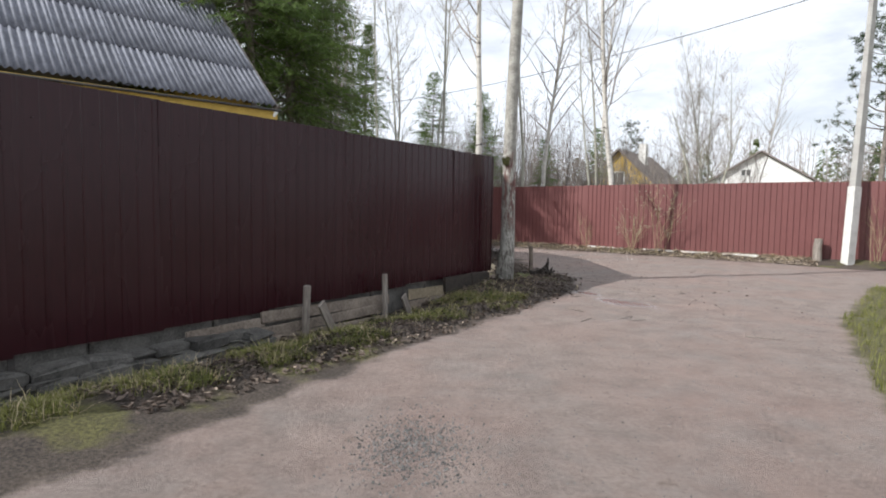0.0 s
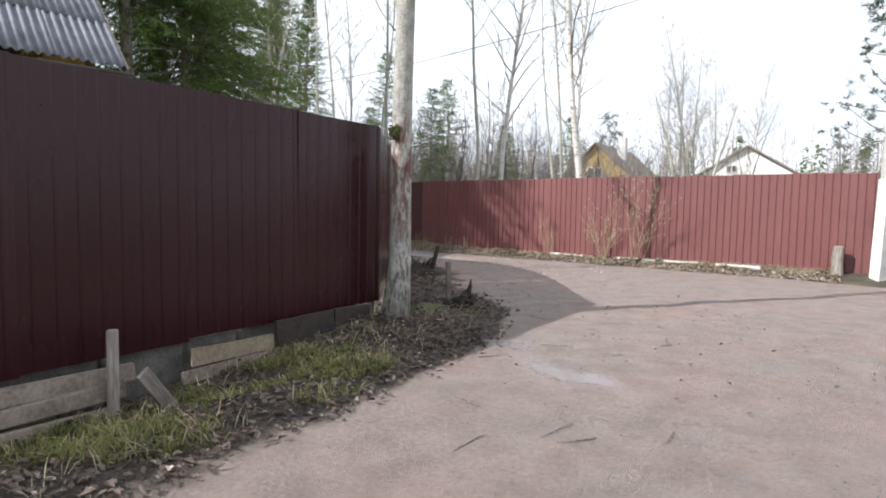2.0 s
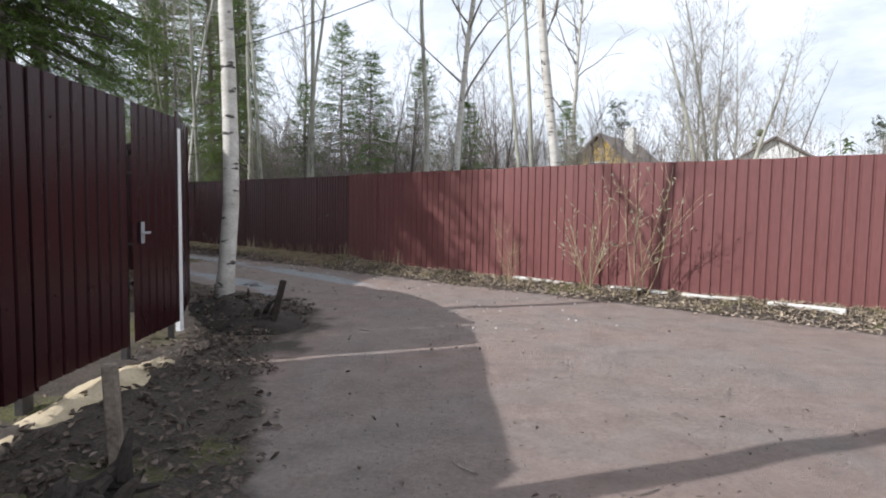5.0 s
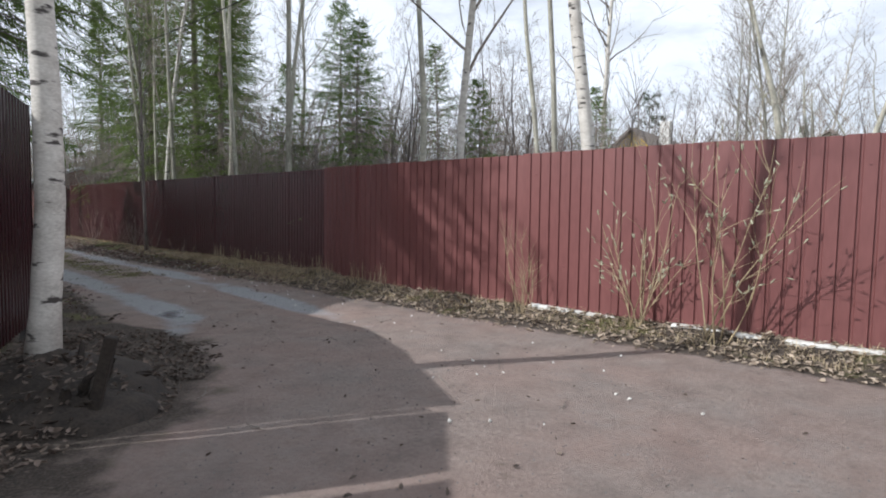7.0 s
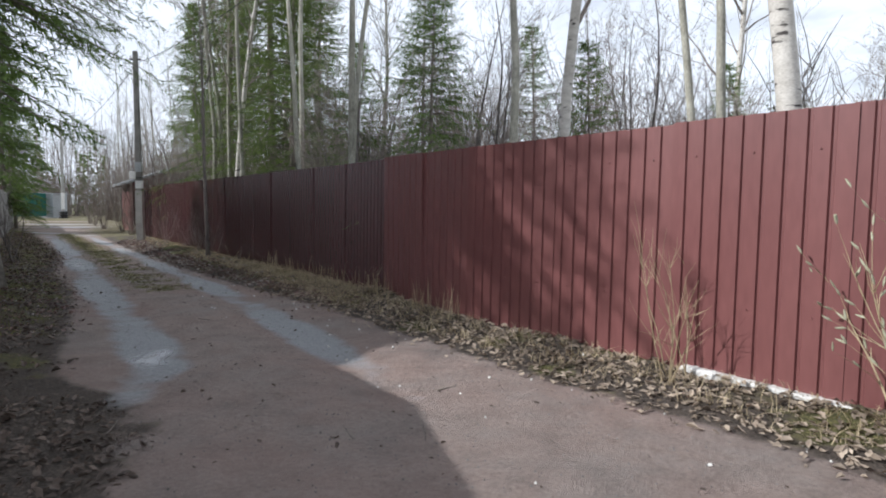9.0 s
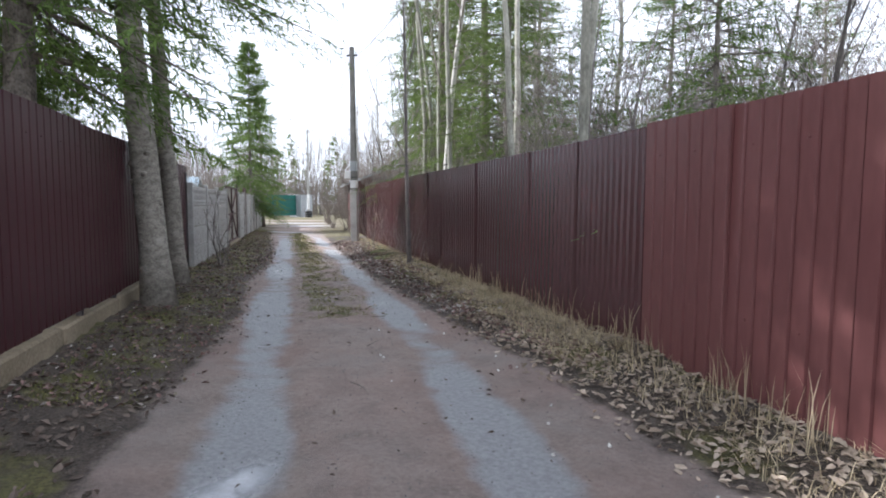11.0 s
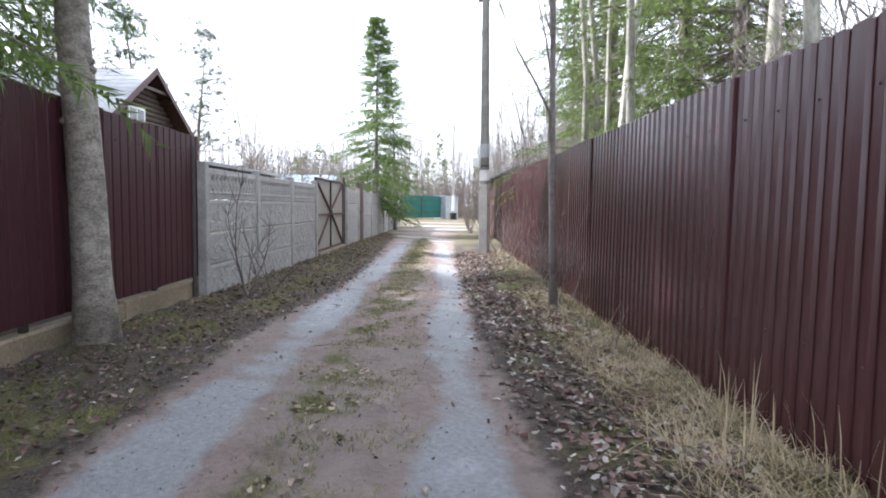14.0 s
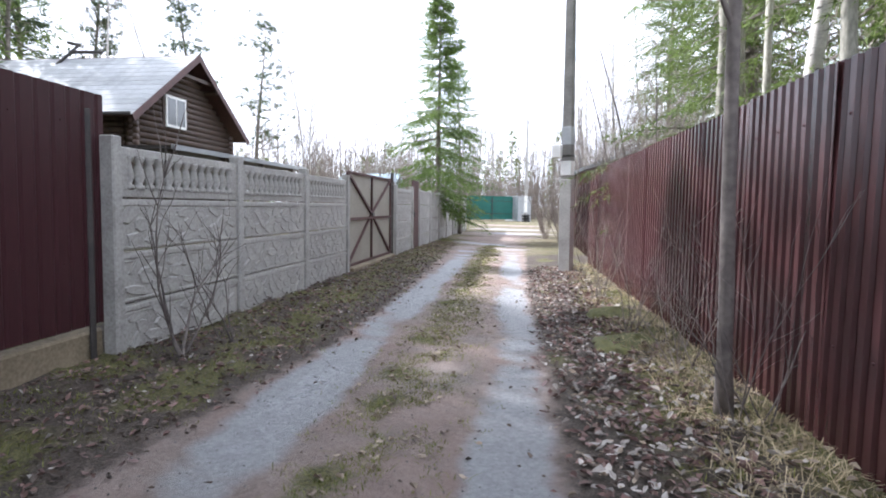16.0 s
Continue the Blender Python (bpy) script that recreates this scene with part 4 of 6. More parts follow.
# more added spruces out of view, blocking sun from lane and log house
for x, y, k, sc, turn in ((-14.5, 20.6, 0, 1.2, 10), (-17.5, 20.6, 1, 1.25, 80), (-20.5, 21.0, 0, 1.25, 130), (-23.5, 21.2, 1, 1.3, 200), (-26.5, 21.0, 0, 1.3, 260), (-29.5, 20.6, 1, 1.3, 20), (-32.5, 20.2, 0, 1.3, 70), (-36.0, 19.8, 1, 1.3, 170), (-38.5, 22.3, 0, 1.35, 15), (-42.0, 21.8, 1, 1.4, 95), (-46.0, 23.0, 0, 1.4, 55)):
    plant_spruce(SPRUCE_LITE[k], x, y, "unseen spruce added to keep sun off the lane", "garden wood", turn, sc)
for x, y, k, sc, turn in ((-37.0, 31.0, 0, 1.35, 0), (-41.0, 35.0, 1, 1.3, 120), (-36.5, 23.0, 1, 1.5, 50), (-40.0, 26.5, 0, 1.5, 150), (-43.0, 23.5, 1, 1.6, 250)):
    plant_spruce(PINE[k], x, y, "tall pine behind the log house", "pines behind the log house", turn, sc, "pine_tree")
for x, y, k, sc, turn in ((-36.0, 27.0, 0, 0.8, 0), (-42.0, 30.0, 1, 0.8, 60), (-39.5, 38.0, 2, 0.75, 90), (-33.0, 36.0, 2, 0.55, 200)):
    plant_bare(BIRCH_TALL[k], "birch_tree", x, y, "bare birch behind the log house", "birches behind the log house", turn, sc)


for k in range(34):
    a, d = rng.uniform(-1.05, -0.55), rng.uniform(60, 82)
    plant_bare((THICKET_FAR + POLE_TREE)[k % 4], "bare_tree", -3 + d * math.sin(a), 25 + d * math.cos(a), "slim leafless tree in the wood at the lane's end", "trees at the lane's end", rng.uniform(0, 360), rng.uniform(0.7, 1.1))
for k in range(30):
    t = k / 30
    plant_bare((THICKET_FAR + POLE_TREE)[k % 4], "bare_tree", -14.5 - 26 * t + rng.uniform(0.5, 3.0), 39.5 + 19 * t + rng.uniform(0.5, 3.5), "slim leafless tree beside the far lane", "trees at the lane's end", rng.uniform(0, 360), rng.uniform(0.6, 1.0))


def brush_belt(name, label, seed, count, spots, height):
    """Leafless brushwood: clumps of thin steep stems with side shoots."""
    r = random.Random(seed)
    g = Geo()
    for _ in range(count):
        x, y = spots(r)
        for s in range(6):
            h = height * r.uniform(0.5, 1.0)
            pts, _ = tube_path((x + r.gauss(0, 0.25), y + r.gauss(0, 0.25), -0.1), (r.gauss(0, 0.16), r.gauss(0, 0.16), 1), h, 5, 0.07, r)
            g.tube(pts, [0.022, 0.019, 0.015, 0.011, 0.008, 0.005], 3, False)
            for q in range(7):
                i = r.randint(1, 4)
                w = r.uniform(0, 6.283)
                bp, _ = tube_path(pts[i].lerp(pts[i + 1], r.random()), (math.cos(w), math.sin(w), 1.5), h * r.uniform(0.12, 0.3), 2, 0.12, r)
                g.tube(bp, [0.010, 0.008, 0.004], 3, False)
    tagged(part(name, g, M_TWIG), label, "brushwood", kind="stuff")


brush_belt("brushwood", "pale leafless brushwood beyond the green fence", 6, 190, lambda r: (-57 + r.uniform(-7, 6), 62 + r.uniform(-9, 10)), 5.0)
brush_belt("brushwood", "pale leafless brushwood beside the far lane", 7, 130, lambda r: (lambda t: (-14.0 - 27 * t + r.uniform(0.3, 3.0), 39.0 + 20 * t + r.uniform(0.3, 3.0)))(r.random()), 4.2)
brush_belt("brushwood", "grey leafless undergrowth in the wood behind the fence", 8, 170, lambda r: (lambda x: (x, max(23.5, 24.3 - 0.78 * x) + 3.5 + r.uniform(0, 12)))(r.uniform(-12, 12)), 4.4)
brush_belt("brushwood", "grey leafless brushwood beyond the concrete fence", 9, 90, lambda r: (lambda x: (x, 23.3 - 0.62 * x - r.uniform(1, 9)))(r.uniform(-52, -31)), 5.5)


def far_woods():
    """A belt of bare stems and dark conifers round the horizon."""
    r = random.Random(5)
    stems, crowns = Geo(), Geo()
    for k in range(2200):
        a = r.uniform(-2.2, 1.1)
        d = r.uniform(60, 100)
        x, y = -10 + d * math.sin(a), 25 + d * math.cos(a)
        if -0.15 < a < 1.2 and d < 75:
            continue
        h = r.uniform(7, 14)
        pts, _ = tube_path((x, y, -0.2), (r.gauss(0, 0.03), r.gauss(0, 0.03), 1), h, 4, 0.03, r)
        stems.tube(pts, [0.07, 0.06, 0.05, 0.03, 0.012], 4, False)
        for q in range(13):
            i = r.randint(1, 3)
            w = r.uniform(0, 6.283)
            bp, _ = tube_path(pts[i].lerp(pts[i + 1], r.random()), (math.cos(w), math.sin(w), 1.1), r.uniform(0.8, 2.4), 3, 0.1, r)
            stems.tube(bp, [0.024, 0.02, 0.015, 0.008], 3, False)
    for k in range(150):
        a = r.uniform(-2.2, 1.1)
        d = r.uniform(66, 112)
        x, y = -10 + d * math.sin(a), 25 + d * math.cos(a)
        h = r.uniform(6, 11)
        for q in range(170):
            t = r.random() ** 1.3
            w = r.uniform(0, 6.283)
            rr = h * 0.17 * (1 - t) * r.uniform(0.5, 1.1) + 0.1
            o = Vector((x + rr * math.cos(w), y + rr * math.sin(w), 0.4 + t * h))
            e = Vector((math.cos(w), math.sin(w), -0.5)) * r.uniform(0.4, 0.8)
            s = Vector((-math.sin(w), math.cos(w), r.gauss(0, 0.3))) * r.uniform(0.15, 0.3)
            crowns.add([tuple(o - s), tuple(o + s), tuple(o + e)], [(0, 1, 2)])
    tagged(part("far_bare_woods", stems, M_TWIG), "belt of distant leafless woods on the horizon", "woods", kind="stuff")
    tagged(part("far_conifer_woods", crowns, M_SPRUCE), "distant dark conifers among the bare woods", "woods", kind="stuff")


far_woods()

# ---- concrete fence, gate and walls of the lane ----
U = Vector((-0.762, 0.648, 0)).normalized()
C0 = Vector((-9.27, 25.82, 0))
LANE = pose(C0.x, C0.y, 0, 0, 0, math.degrees(math.atan2(U.y, U.x)))      # x along the concrete fence, +y away from the lane side


def stone_relief(seed, w, h):
    """One raised irregular stone face."""
    r = random.Random(seed)
    n = r.randint(5, 7)
    g = Geo()
    ring = []
    for k in range(n):
        t = 6.283 * (k + r.uniform(-0.25, 0.25)) / n
        ring.append((w / 2 * math.cos(t) * r.uniform(0.85, 1.1), h / 2 * math.sin(t) * r.uniform(0.85, 1.1)))
    vs = [(x, 0, z) for x, z in ring] + [(x * 0.84, -0.009 - r.uniform(0, 0.007), z * 0.80) for x, z in ring]
    g.add(vs, [tuple(range(n, 2 * n))] + [(k, (k + 1) % n, n + (k + 1) % n, n + k) for k in range(n)])
    return g.mesh("stone", M_CONC)


STONES = [stone_relief(300 + k, 0.27 + 0.02 * (k % 4), 0.15 + 0.015 * (k % 3)) for k in range(12)]


def cast_panel():
    """A cast panel with proud lips along its upper and lower edge."""
    g = Geo()
    for y0, z0, z1 in ((-0.025, 0.0, 0.442), (-0.040, 0.385, 0.430), (-0.033, 0.350, 0.368), (-0.036, 0.012, 0.034)):
        g.box(-0.99, y0, z0, 0.99, 0.025 if z1 > 0.44 else -0.02, z1)
    return bevelled(g.mesh("panel", M_CONC), 0.004)


SLAB = cast_panel()
CPOST = block("concrete_post", 0.115, 0.13, 1.93, M_CONC, 0.012)


def baluster():
    g = Geo()
    prof = [(0, 0.030), (0.03, 0.030), (0.05, 0.018), (0.11, 0.032), (0.19, 0.022), (0.23, 0.018), (0.26, 0.030), (0.29, 0.030)]
    g.tube([(0, 0, z) for z, _ in prof], [q * 1.75 for _, q in prof], 8)
    return g.mesh("baluster", M_CONC, True)


BALUSTER = baluster()
CAP_RAIL = block("top_rail", 1.98, 0.06, 0.075, M_CONC, 0.008)


def concrete_bay(x, detail):
    root = thing("concrete_fence_bay", LANE @ pose(x, 0, 0), "pale cast-concrete fence bay with stone relief and a baluster top" if detail else "pale cast-concrete fence bay of plain stacked panels", "fence", "concrete fence bays")
    p = part("concrete_post", CPOST, None, root)
    p.matrix_world = LANE @ pose(x, 0, -0.04)
    r = random.Random(int(x * 10) + 400)
    for k in range(3):
        panel = part("panel", SLAB, None, root)
        panel.matrix_world = LANE @ pose(x + 1.05, 0, 0.02 + k * 0.455)
        if detail:
            for row in range(3):
                for col in range(7):
                    st = part("stone", STONES[r.randrange(12)], None, panel)
                    st.matrix_world = LANE @ pose(x + 0.22 + col * 0.265 + (0.11 if row == 1 else 0) + r.uniform(-0.05, 0.05), -0.024, 0.02 + k * 0.455 + 0.100 + row * 0.108 + r.uniform(-0.015, 0.015), 0, r.choice((-38, -15, 8, 20, 42)) + r.uniform(-10, 10), 0) @ Matrix.Diagonal((r.uniform(0.6, 1.15), 1, r.uniform(0.6, 1.1), 1))
    if detail:
        low = part("top_rail", CAP_RAIL, None, root)
        low.matrix_world = LANE @ pose(x + 1.05, 0, 1.385)
        high = part("top_rail", CAP_RAIL, None, root)
        high.matrix_world = LANE @ pose(x + 1.05, 0, 1.735)
        for k in range(13):
            ob = part("baluster", BALUSTER, None, root)
            ob.matrix_world = LANE @ pose(x + 0.2 + k * 0.142, 0, 1.455)
        for sx in (0.03, 1.93):
            g = Geo()
            g.box(0, -0.028, 0, 0.14, 0.028, 0.29)
            ob = part("end_block", g, M_CONC, root)
            ob.matrix_world = LANE @ pose(x + sx, 0, 1.46)
    else:
        panel = part("panel", SLAB, None, root)
        panel.matrix_world = LANE @ pose(x + 1.05, 0, 1.385)
    return root


for k in range(3):
    concrete_bay(k * 2.1, True)
concrete_bay(10.45, True)
for k in range(7):
    concrete_bay(13.75 + k * 2.1, False)
g = Geo()
g.box(-0.06, -0.065, 0, 0.06, 0.065, 1.95)
for px in (6.3, 12.62):
    ob = part("concrete_post", g.mesh("concrete_post", M_CONC))
    ob.matrix_world = LANE @ pose(px, 0, -0.04)
    tagged(ob, "single pale concrete fence post beside the gate", "post")


def sheet_gate():
    root = thing("driveway_gate", LANE @ pose(6.42, 0.02, 0), "beige sheet-metal gate with dark crossed bracing", "gate")
    W, z0, z1 = 3.55, 0.16, 1.98
    for k in range(2):
        g = Geo()
        g.box(k * W / 2 + 0.02, 0.012, z0, (k + 1) * W / 2 - 0.02, 0.016, z1)
        part("sheet", g, M_GATE, root)
        for (ax, az, bx, bz) in ((0, z0, 0, z1), (W / 2, z0, W / 2, z1), (0, z0, W / 2, z0), (0, z1, W / 2, z1), (0, (z0 + z1) / 2, W / 2, (z0 + z1) / 2), ((0, z1, W / 2, z0 + 1.0) if k == 0 else (0, z0 + 1.0, W / 2, z0)), ((0, z0, W / 2, z0 + 1.0) if k == 0 else (0, z0 + 1.0, W / 2, z1))):
            g = Geo()
            d = Vector((bx - ax, 0, bz - az))
            m = Matrix.Translation((k * W / 2 + ax, -0.012, az)) @ pose(0, 0, 0, 0, -math.degrees(math.atan2(d.z, d.x)), 0)
            g.box(0.0, -0.02, -0.025, d.length, 0.02, 0.025, m)
            part("brace", g, M_FASCIA, root)
    g = Geo()
    g.box(W / 2 - 0.08, -0.06, 1.1, W / 2 + 0.08, -0.03, 1.18)
    part("latch", g, M_STEEL, root)
    return root


sheet_gate()
g = Geo()
for sx in (0, 0.16):
    g.box(sx, 0, 0, sx + 0.04, 0.04, 2.2)
for k in range(11):
    g.box(0.04, 0.005, 0.1 + k * 0.2, 0.16, 0.035, 0.13 + k * 0.2)
ob = part("lattice_post", g, M_STEEL)
ob.matrix_world = LANE @ pose(10.1, 0, -0.03)
tagged(ob, "rusty steel lattice post beside the driveway gate", "post")
sill = part("gate_sill", block("gate_sill", 3.6, 0.3, 0.13, M_PLINTH, 0.02), None)
sill.matrix_world = LANE @ pose(8.2, 0.02, 0.0)
tagged(sill, "low concrete sill under the driveway gate", "sill")
door = thing("wicket_door", LANE @ pose(12.72, 0.0, 0), "narrow dark brown metal wicket door between concrete bays", "door")
part("leaf", block("leaf", 0.92, 0.05, 2.05, M_FASCIA, 0.006), None, door).matrix_world = LANE @ pose(13.2, 0.0, 0.06)
part("handle", block("handle", 0.03, 0.06, 0.16, M_STEEL, 0.004), None, door).matrix_world = LANE @ pose(12.82, -0.05, 1.0)

lean = thing("lean_to_roof", LANE @ pose(2.2, 0.9, 0), "dark lean-to roof with a pale edge behind the concrete fence", "roof")
g = Geo()
g.box(0, 0, 2.0, 4.3, 1.9, 2.04)
part("deck", g, M_STEEL, lean)
g = Geo()
g.box(0, -0.05, 1.99, 4.3, -0.004, 2.05)
part("edge_strip", g, M_GREYMETAL, lean)
for k in range(4):
    g = Geo()
    g.box(0.2 + k * 1.25, 0.1, -0.05, 0.28 + k * 1.25, 0.18, 2.0)
    part("prop", g, M_GREYWOOD, lean)

# plinth under the maroon fence by the spruces
for a, b in zip(FENCE_3, FENCE_3[1:]):
    m, L = along(a, b)
    n = max(1, round(L / 1.7))
    for k in range(n):
        ob = part("plinth_block", block("plinth_block", L / n - 0.02, 0.16, 0.26 + rng.uniform(-0.03, 0.03), M_PLINTH, 0.02), None)
        ob.matrix_world = m @ pose((k + 0.5) * L / n, 0.10, 0.02, 0, rng.uniform(-0.6, 0.6), rng.uniform(-1, 1))
        tagged(ob, "weathered yellowish concrete plinth block under the fence", "plinth", "plinth blocks")
corner = part("corner_post", block("corner_post", 0.05, 0.05, 2.1, M_STEEL, 0.01), None)
corner.matrix_world = pose(-9.16, 25.66, -0.02)
tagged(corner, "dark steel corner post where the two fences meet", "post")


# ---- poles and wires ----
def utility_pole(x, y, height, lean, label, bands, shaft=M_CONC):
    root = thing("utility_pole", pose(x, y, 0, lean[0], lean[1], 20), label, "pole")
    g = Geo()
    r = (0.115, 0.075)
    g.add([(sx * r[0], sy * r[0] * 0.8, -0.2) for sx, sy in ((-1, -1), (1, -1), (1, 1), (-1, 1))] + [(sx * r[1], sy * r[1] * 0.8, height) for sx, sy in ((-1, -1), (1, -1), (1, 1), (-1, 1))], [(0, 3, 2, 1), (4, 5, 6, 7), (0, 1, 5, 4), (1, 2, 6, 5), (2, 3, 7, 6), (3, 0, 4, 7)])
    part("shaft", bevelled(g.mesh("shaft", shaft), 0.012), None, root)
    for z0, z1, mt, nm in bands:
        g = Geo()
        w = 0.115 - 0.04 * z0 / height + 0.004
        g.box(-w, -w * 0.8 - 0.002, z0, w, w * 0.8 + 0.002, z1)
        part(nm, bevelled(g.mesh(nm, mt), 0.006), None, root)
    g = Geo()
    g.box(-0.2, -0.03, height - 0.32, 0.2, 0.03, height - 0.27)
    part("crossarm", g, M_STEEL, root)
    for sx in (-0.16, 0.16):
        g = Geo()
        g.tube([(sx, 0, height - 0.27), (sx, 0, height - 0.2), (sx, 0, height - 0.16)], [0.02, 0.04, 0.025], 8)
        part("insulator", g, M_WHITEPAINT, root)
    return root


p1 = utility_pole(-12.22, 33.86, 6.9, (0.3, -0.5), "grey concrete utility pole with paper notices and a meter box", ((-0.1, 1.92, M_CONC, "whitewash"), (2.0, 2.28, M_WHITEPAINT, "notice"), (2.36, 2.40, M_STEEL, "strap"), (2.6, 2.95, M_GREYMETAL, "notice")), M_POLE)
ob = part("meter_box", block("meter_box", 0.2, 0.14, 0.26, M_WHITEPAINT, 0.012), None, p1)
ob.matrix_world = pose(-12.38, 33.7, 2.34, 0, 0, 20)
p2 = utility_pole(10.12, 16.75, 7.2, (-1.2, 4.2), "whitewashed concrete utility pole leaning beside the fence", ((0.0, 2.0, M_WHITE, "whitewash"),))
p3 = utility_pole(-43.4, 59.2, 9.0, (0, 0), "distant pale utility pole with a black tyre at its foot", ((0.9, 2.4, M_WHITEPAINT, "whitewash"),))
g = Geo()
for k in range(3):
    pts = [(0.28 * math.cos(t * 0.5236), 0.28 * math.sin(t * 0.5236), 0.13 + k * 0.24) for t in range(13)]
    g.tube(pts, [0.12] * 13, 6, False)
part("tyre", g, M_BLACK, p3, "stacked black rubber tyres", True)


def wire(a, b, sag, label):
    cu = Geo()
    a, b = Vector(a), Vector(b)
    pts = [a.lerp(b, k / 24) - Vector((0, 0, sag * 4 * (k / 24) * (1 - k / 24))) for k in range(25)]
    cu.tube(pts, [0.011] * 25, 5)
    tagged(part("overhead_wire", cu, M_BLACK), label, "wire", "overhead wires")


wire((9.9, 17.0, 6.9), (-12.3, 33.9, 6.5), 0.9, "black overhead cable sagging between the poles")
wire((-12.3, 33.9, 6.5), (-43.4, 59.2, 8.6), 1.0, "black overhead cable running down the lane")
wire((9.9, 17.0, 6.9), (30.0, 3.0, 7.0), 0.7, "black overhead cable leaving the leaning pole")


# ---- houses ----
def corrugated(w, h, period, amp, material):
    """One wavy roofing sheet in the x-y plane, thickness 8 mm."""
    g = Geo()
    n = round(w / period) * 6
    vs = []
    for yy in (0, h):
        vs += [(k * w / n, yy, amp * math.sin(6.2832 * k * w / n / period)) for k in range(n + 1)]
    for yy in (0, h):
        vs += [(k * w / n, yy, amp * math.sin(6.2832 * k * w / n / period) - 0.012) for k in range(n + 1)]
    N = n + 1
    fs = []
    for k in range(n):
        fs += [(k, k + 1, N + k + 1, N + k), (2 * N + k + 1, 2 * N + k, 3 * N + k, 3 * N + k + 1), (k + 1, k, 2 * N + k, 2 * N + k + 1), (N + k, N + k + 1, 3 * N + k + 1, 3 * N + k)]
    g.add(vs, fs)
    return g.mesh("roof_sheet", material, True)


def slate_house():
    """House with a wavy sheet roof: eave towards the lane."""
    ang = math.degrees(math.atan2(-0.72, -0.694))
    base = pose(-4.28, 16.40, 0, 0, 0, ang)          # x along the eave (backwards), y towards the lane, -y up the roof
    root = thing("country_house", base, "yellow country house with a wavy grey asbestos roof", "house")
    pitch, L = 41.0, 11.5
    slope = base @ pose(0, 0, 3.82, 180 - pitch, 0, 0) @ Matrix.Diagonal((1, 1, -1, 1))
    sheet = corrugated(1.20, 1.85, 0.15, 0.034, M_SLATE)
    for row in range(4):
        for col in range(10):
            ob = part("roof_sheet", sheet, None, root)
            ob.matrix_world = slope @ pose(col * 1.125 - 0.02, row * 1.62 + rng.uniform(-0.02, 0.02), 0.02 + (col % 2) * 0.004, -0.6, 0, rng.uniform(-0.25, 0.25))
    back = base @ pose(0, -9.66, 3.82, pitch, 0, 0)
    g = Geo()
    g.box(0, 0, -0.06, L, 6.4, 0.0)
    part("rear_roof", g, M_SLATE, root).matrix_world = back
    g = Geo()
    g.box(0.35, -0.65, -0.05, L, -0.45, 3.72)
    part("wall", g, M_YELLOW, root)
    g = Geo()
    vs = [(0.35, -0.65, -0.05), (0.35, -9.0, -0.05), (0.35, -9.0, 4.2), (0.35, -4.83, 7.75), (0.35, -0.65, 4.2)]
    g.add(vs + [(0.5, y, z) for _, y, z in vs], [(0, 1, 2, 3, 4), (9, 8, 7, 6, 5)] + [(k, k + 5, (k + 1) % 5 + 5, (k + 1) % 5) for k in range(5)])
    part("gable_wall", g, M_YELLOW, root)
    g = Geo()
    g.box(-0.05, -0.42, 3.58, L, -0.03, 3.62)
    part("soffit", g, M_YELLOW, root)
    g = Geo()
    g.box(-0.05, -0.05, 3.42, L, -0.01, 3.74)
    part("fascia", g, M_YELLOW, root)
    g = Geo()
    g.tube([(-0.1, 0.06, 3.70), (L, 0.06, 3.66)], [0.032, 0.032], 8)
    part("gutter", g, M_STEEL, root, smooth=True)
    g = Geo()
    g.tube([(0.0, 0.06, 3.66), (0.1, -0.2, 3.4), (0.3, -0.4, 3.2), (0.3, -0.4, 0.1)], [0.045] * 4, 8)
    part("downpipe", g, M_WHITEPAINT, root, smooth=True)
    for sgn, mm in ((1, base @ pose(0, 0, 3.82, 180 - pitch, 0, 0)),):
        g = Geo()
        g.box(-0.06, -0.05, -0.02, -0.02, 6.45, 0.14)
        part("bargeboard", g, M_GREYWOOD, root).matrix_world = mm
    return root


slate_house()


def window(parent, m, w, h, frame_mat=M_WHITEPAINT, bars=1):
    win = part("window", block("window", w + 0.12, 0.05, h + 0.12, frame_mat, 0.006), None, parent)
    win.matrix_world = m @ pose(0, 0, -0.06)
    step = w / (bars + 1)
    for k in range(bars + 1):
        g = Geo()
        g.box(-w / 2 + k * step + 0.03, -0.033, 0.03, -w / 2 + (k + 1) * step - 0.03, -0.028, h - 0.03)
        part("pane", g, M_GLASS, win).matrix_world = m
    return win


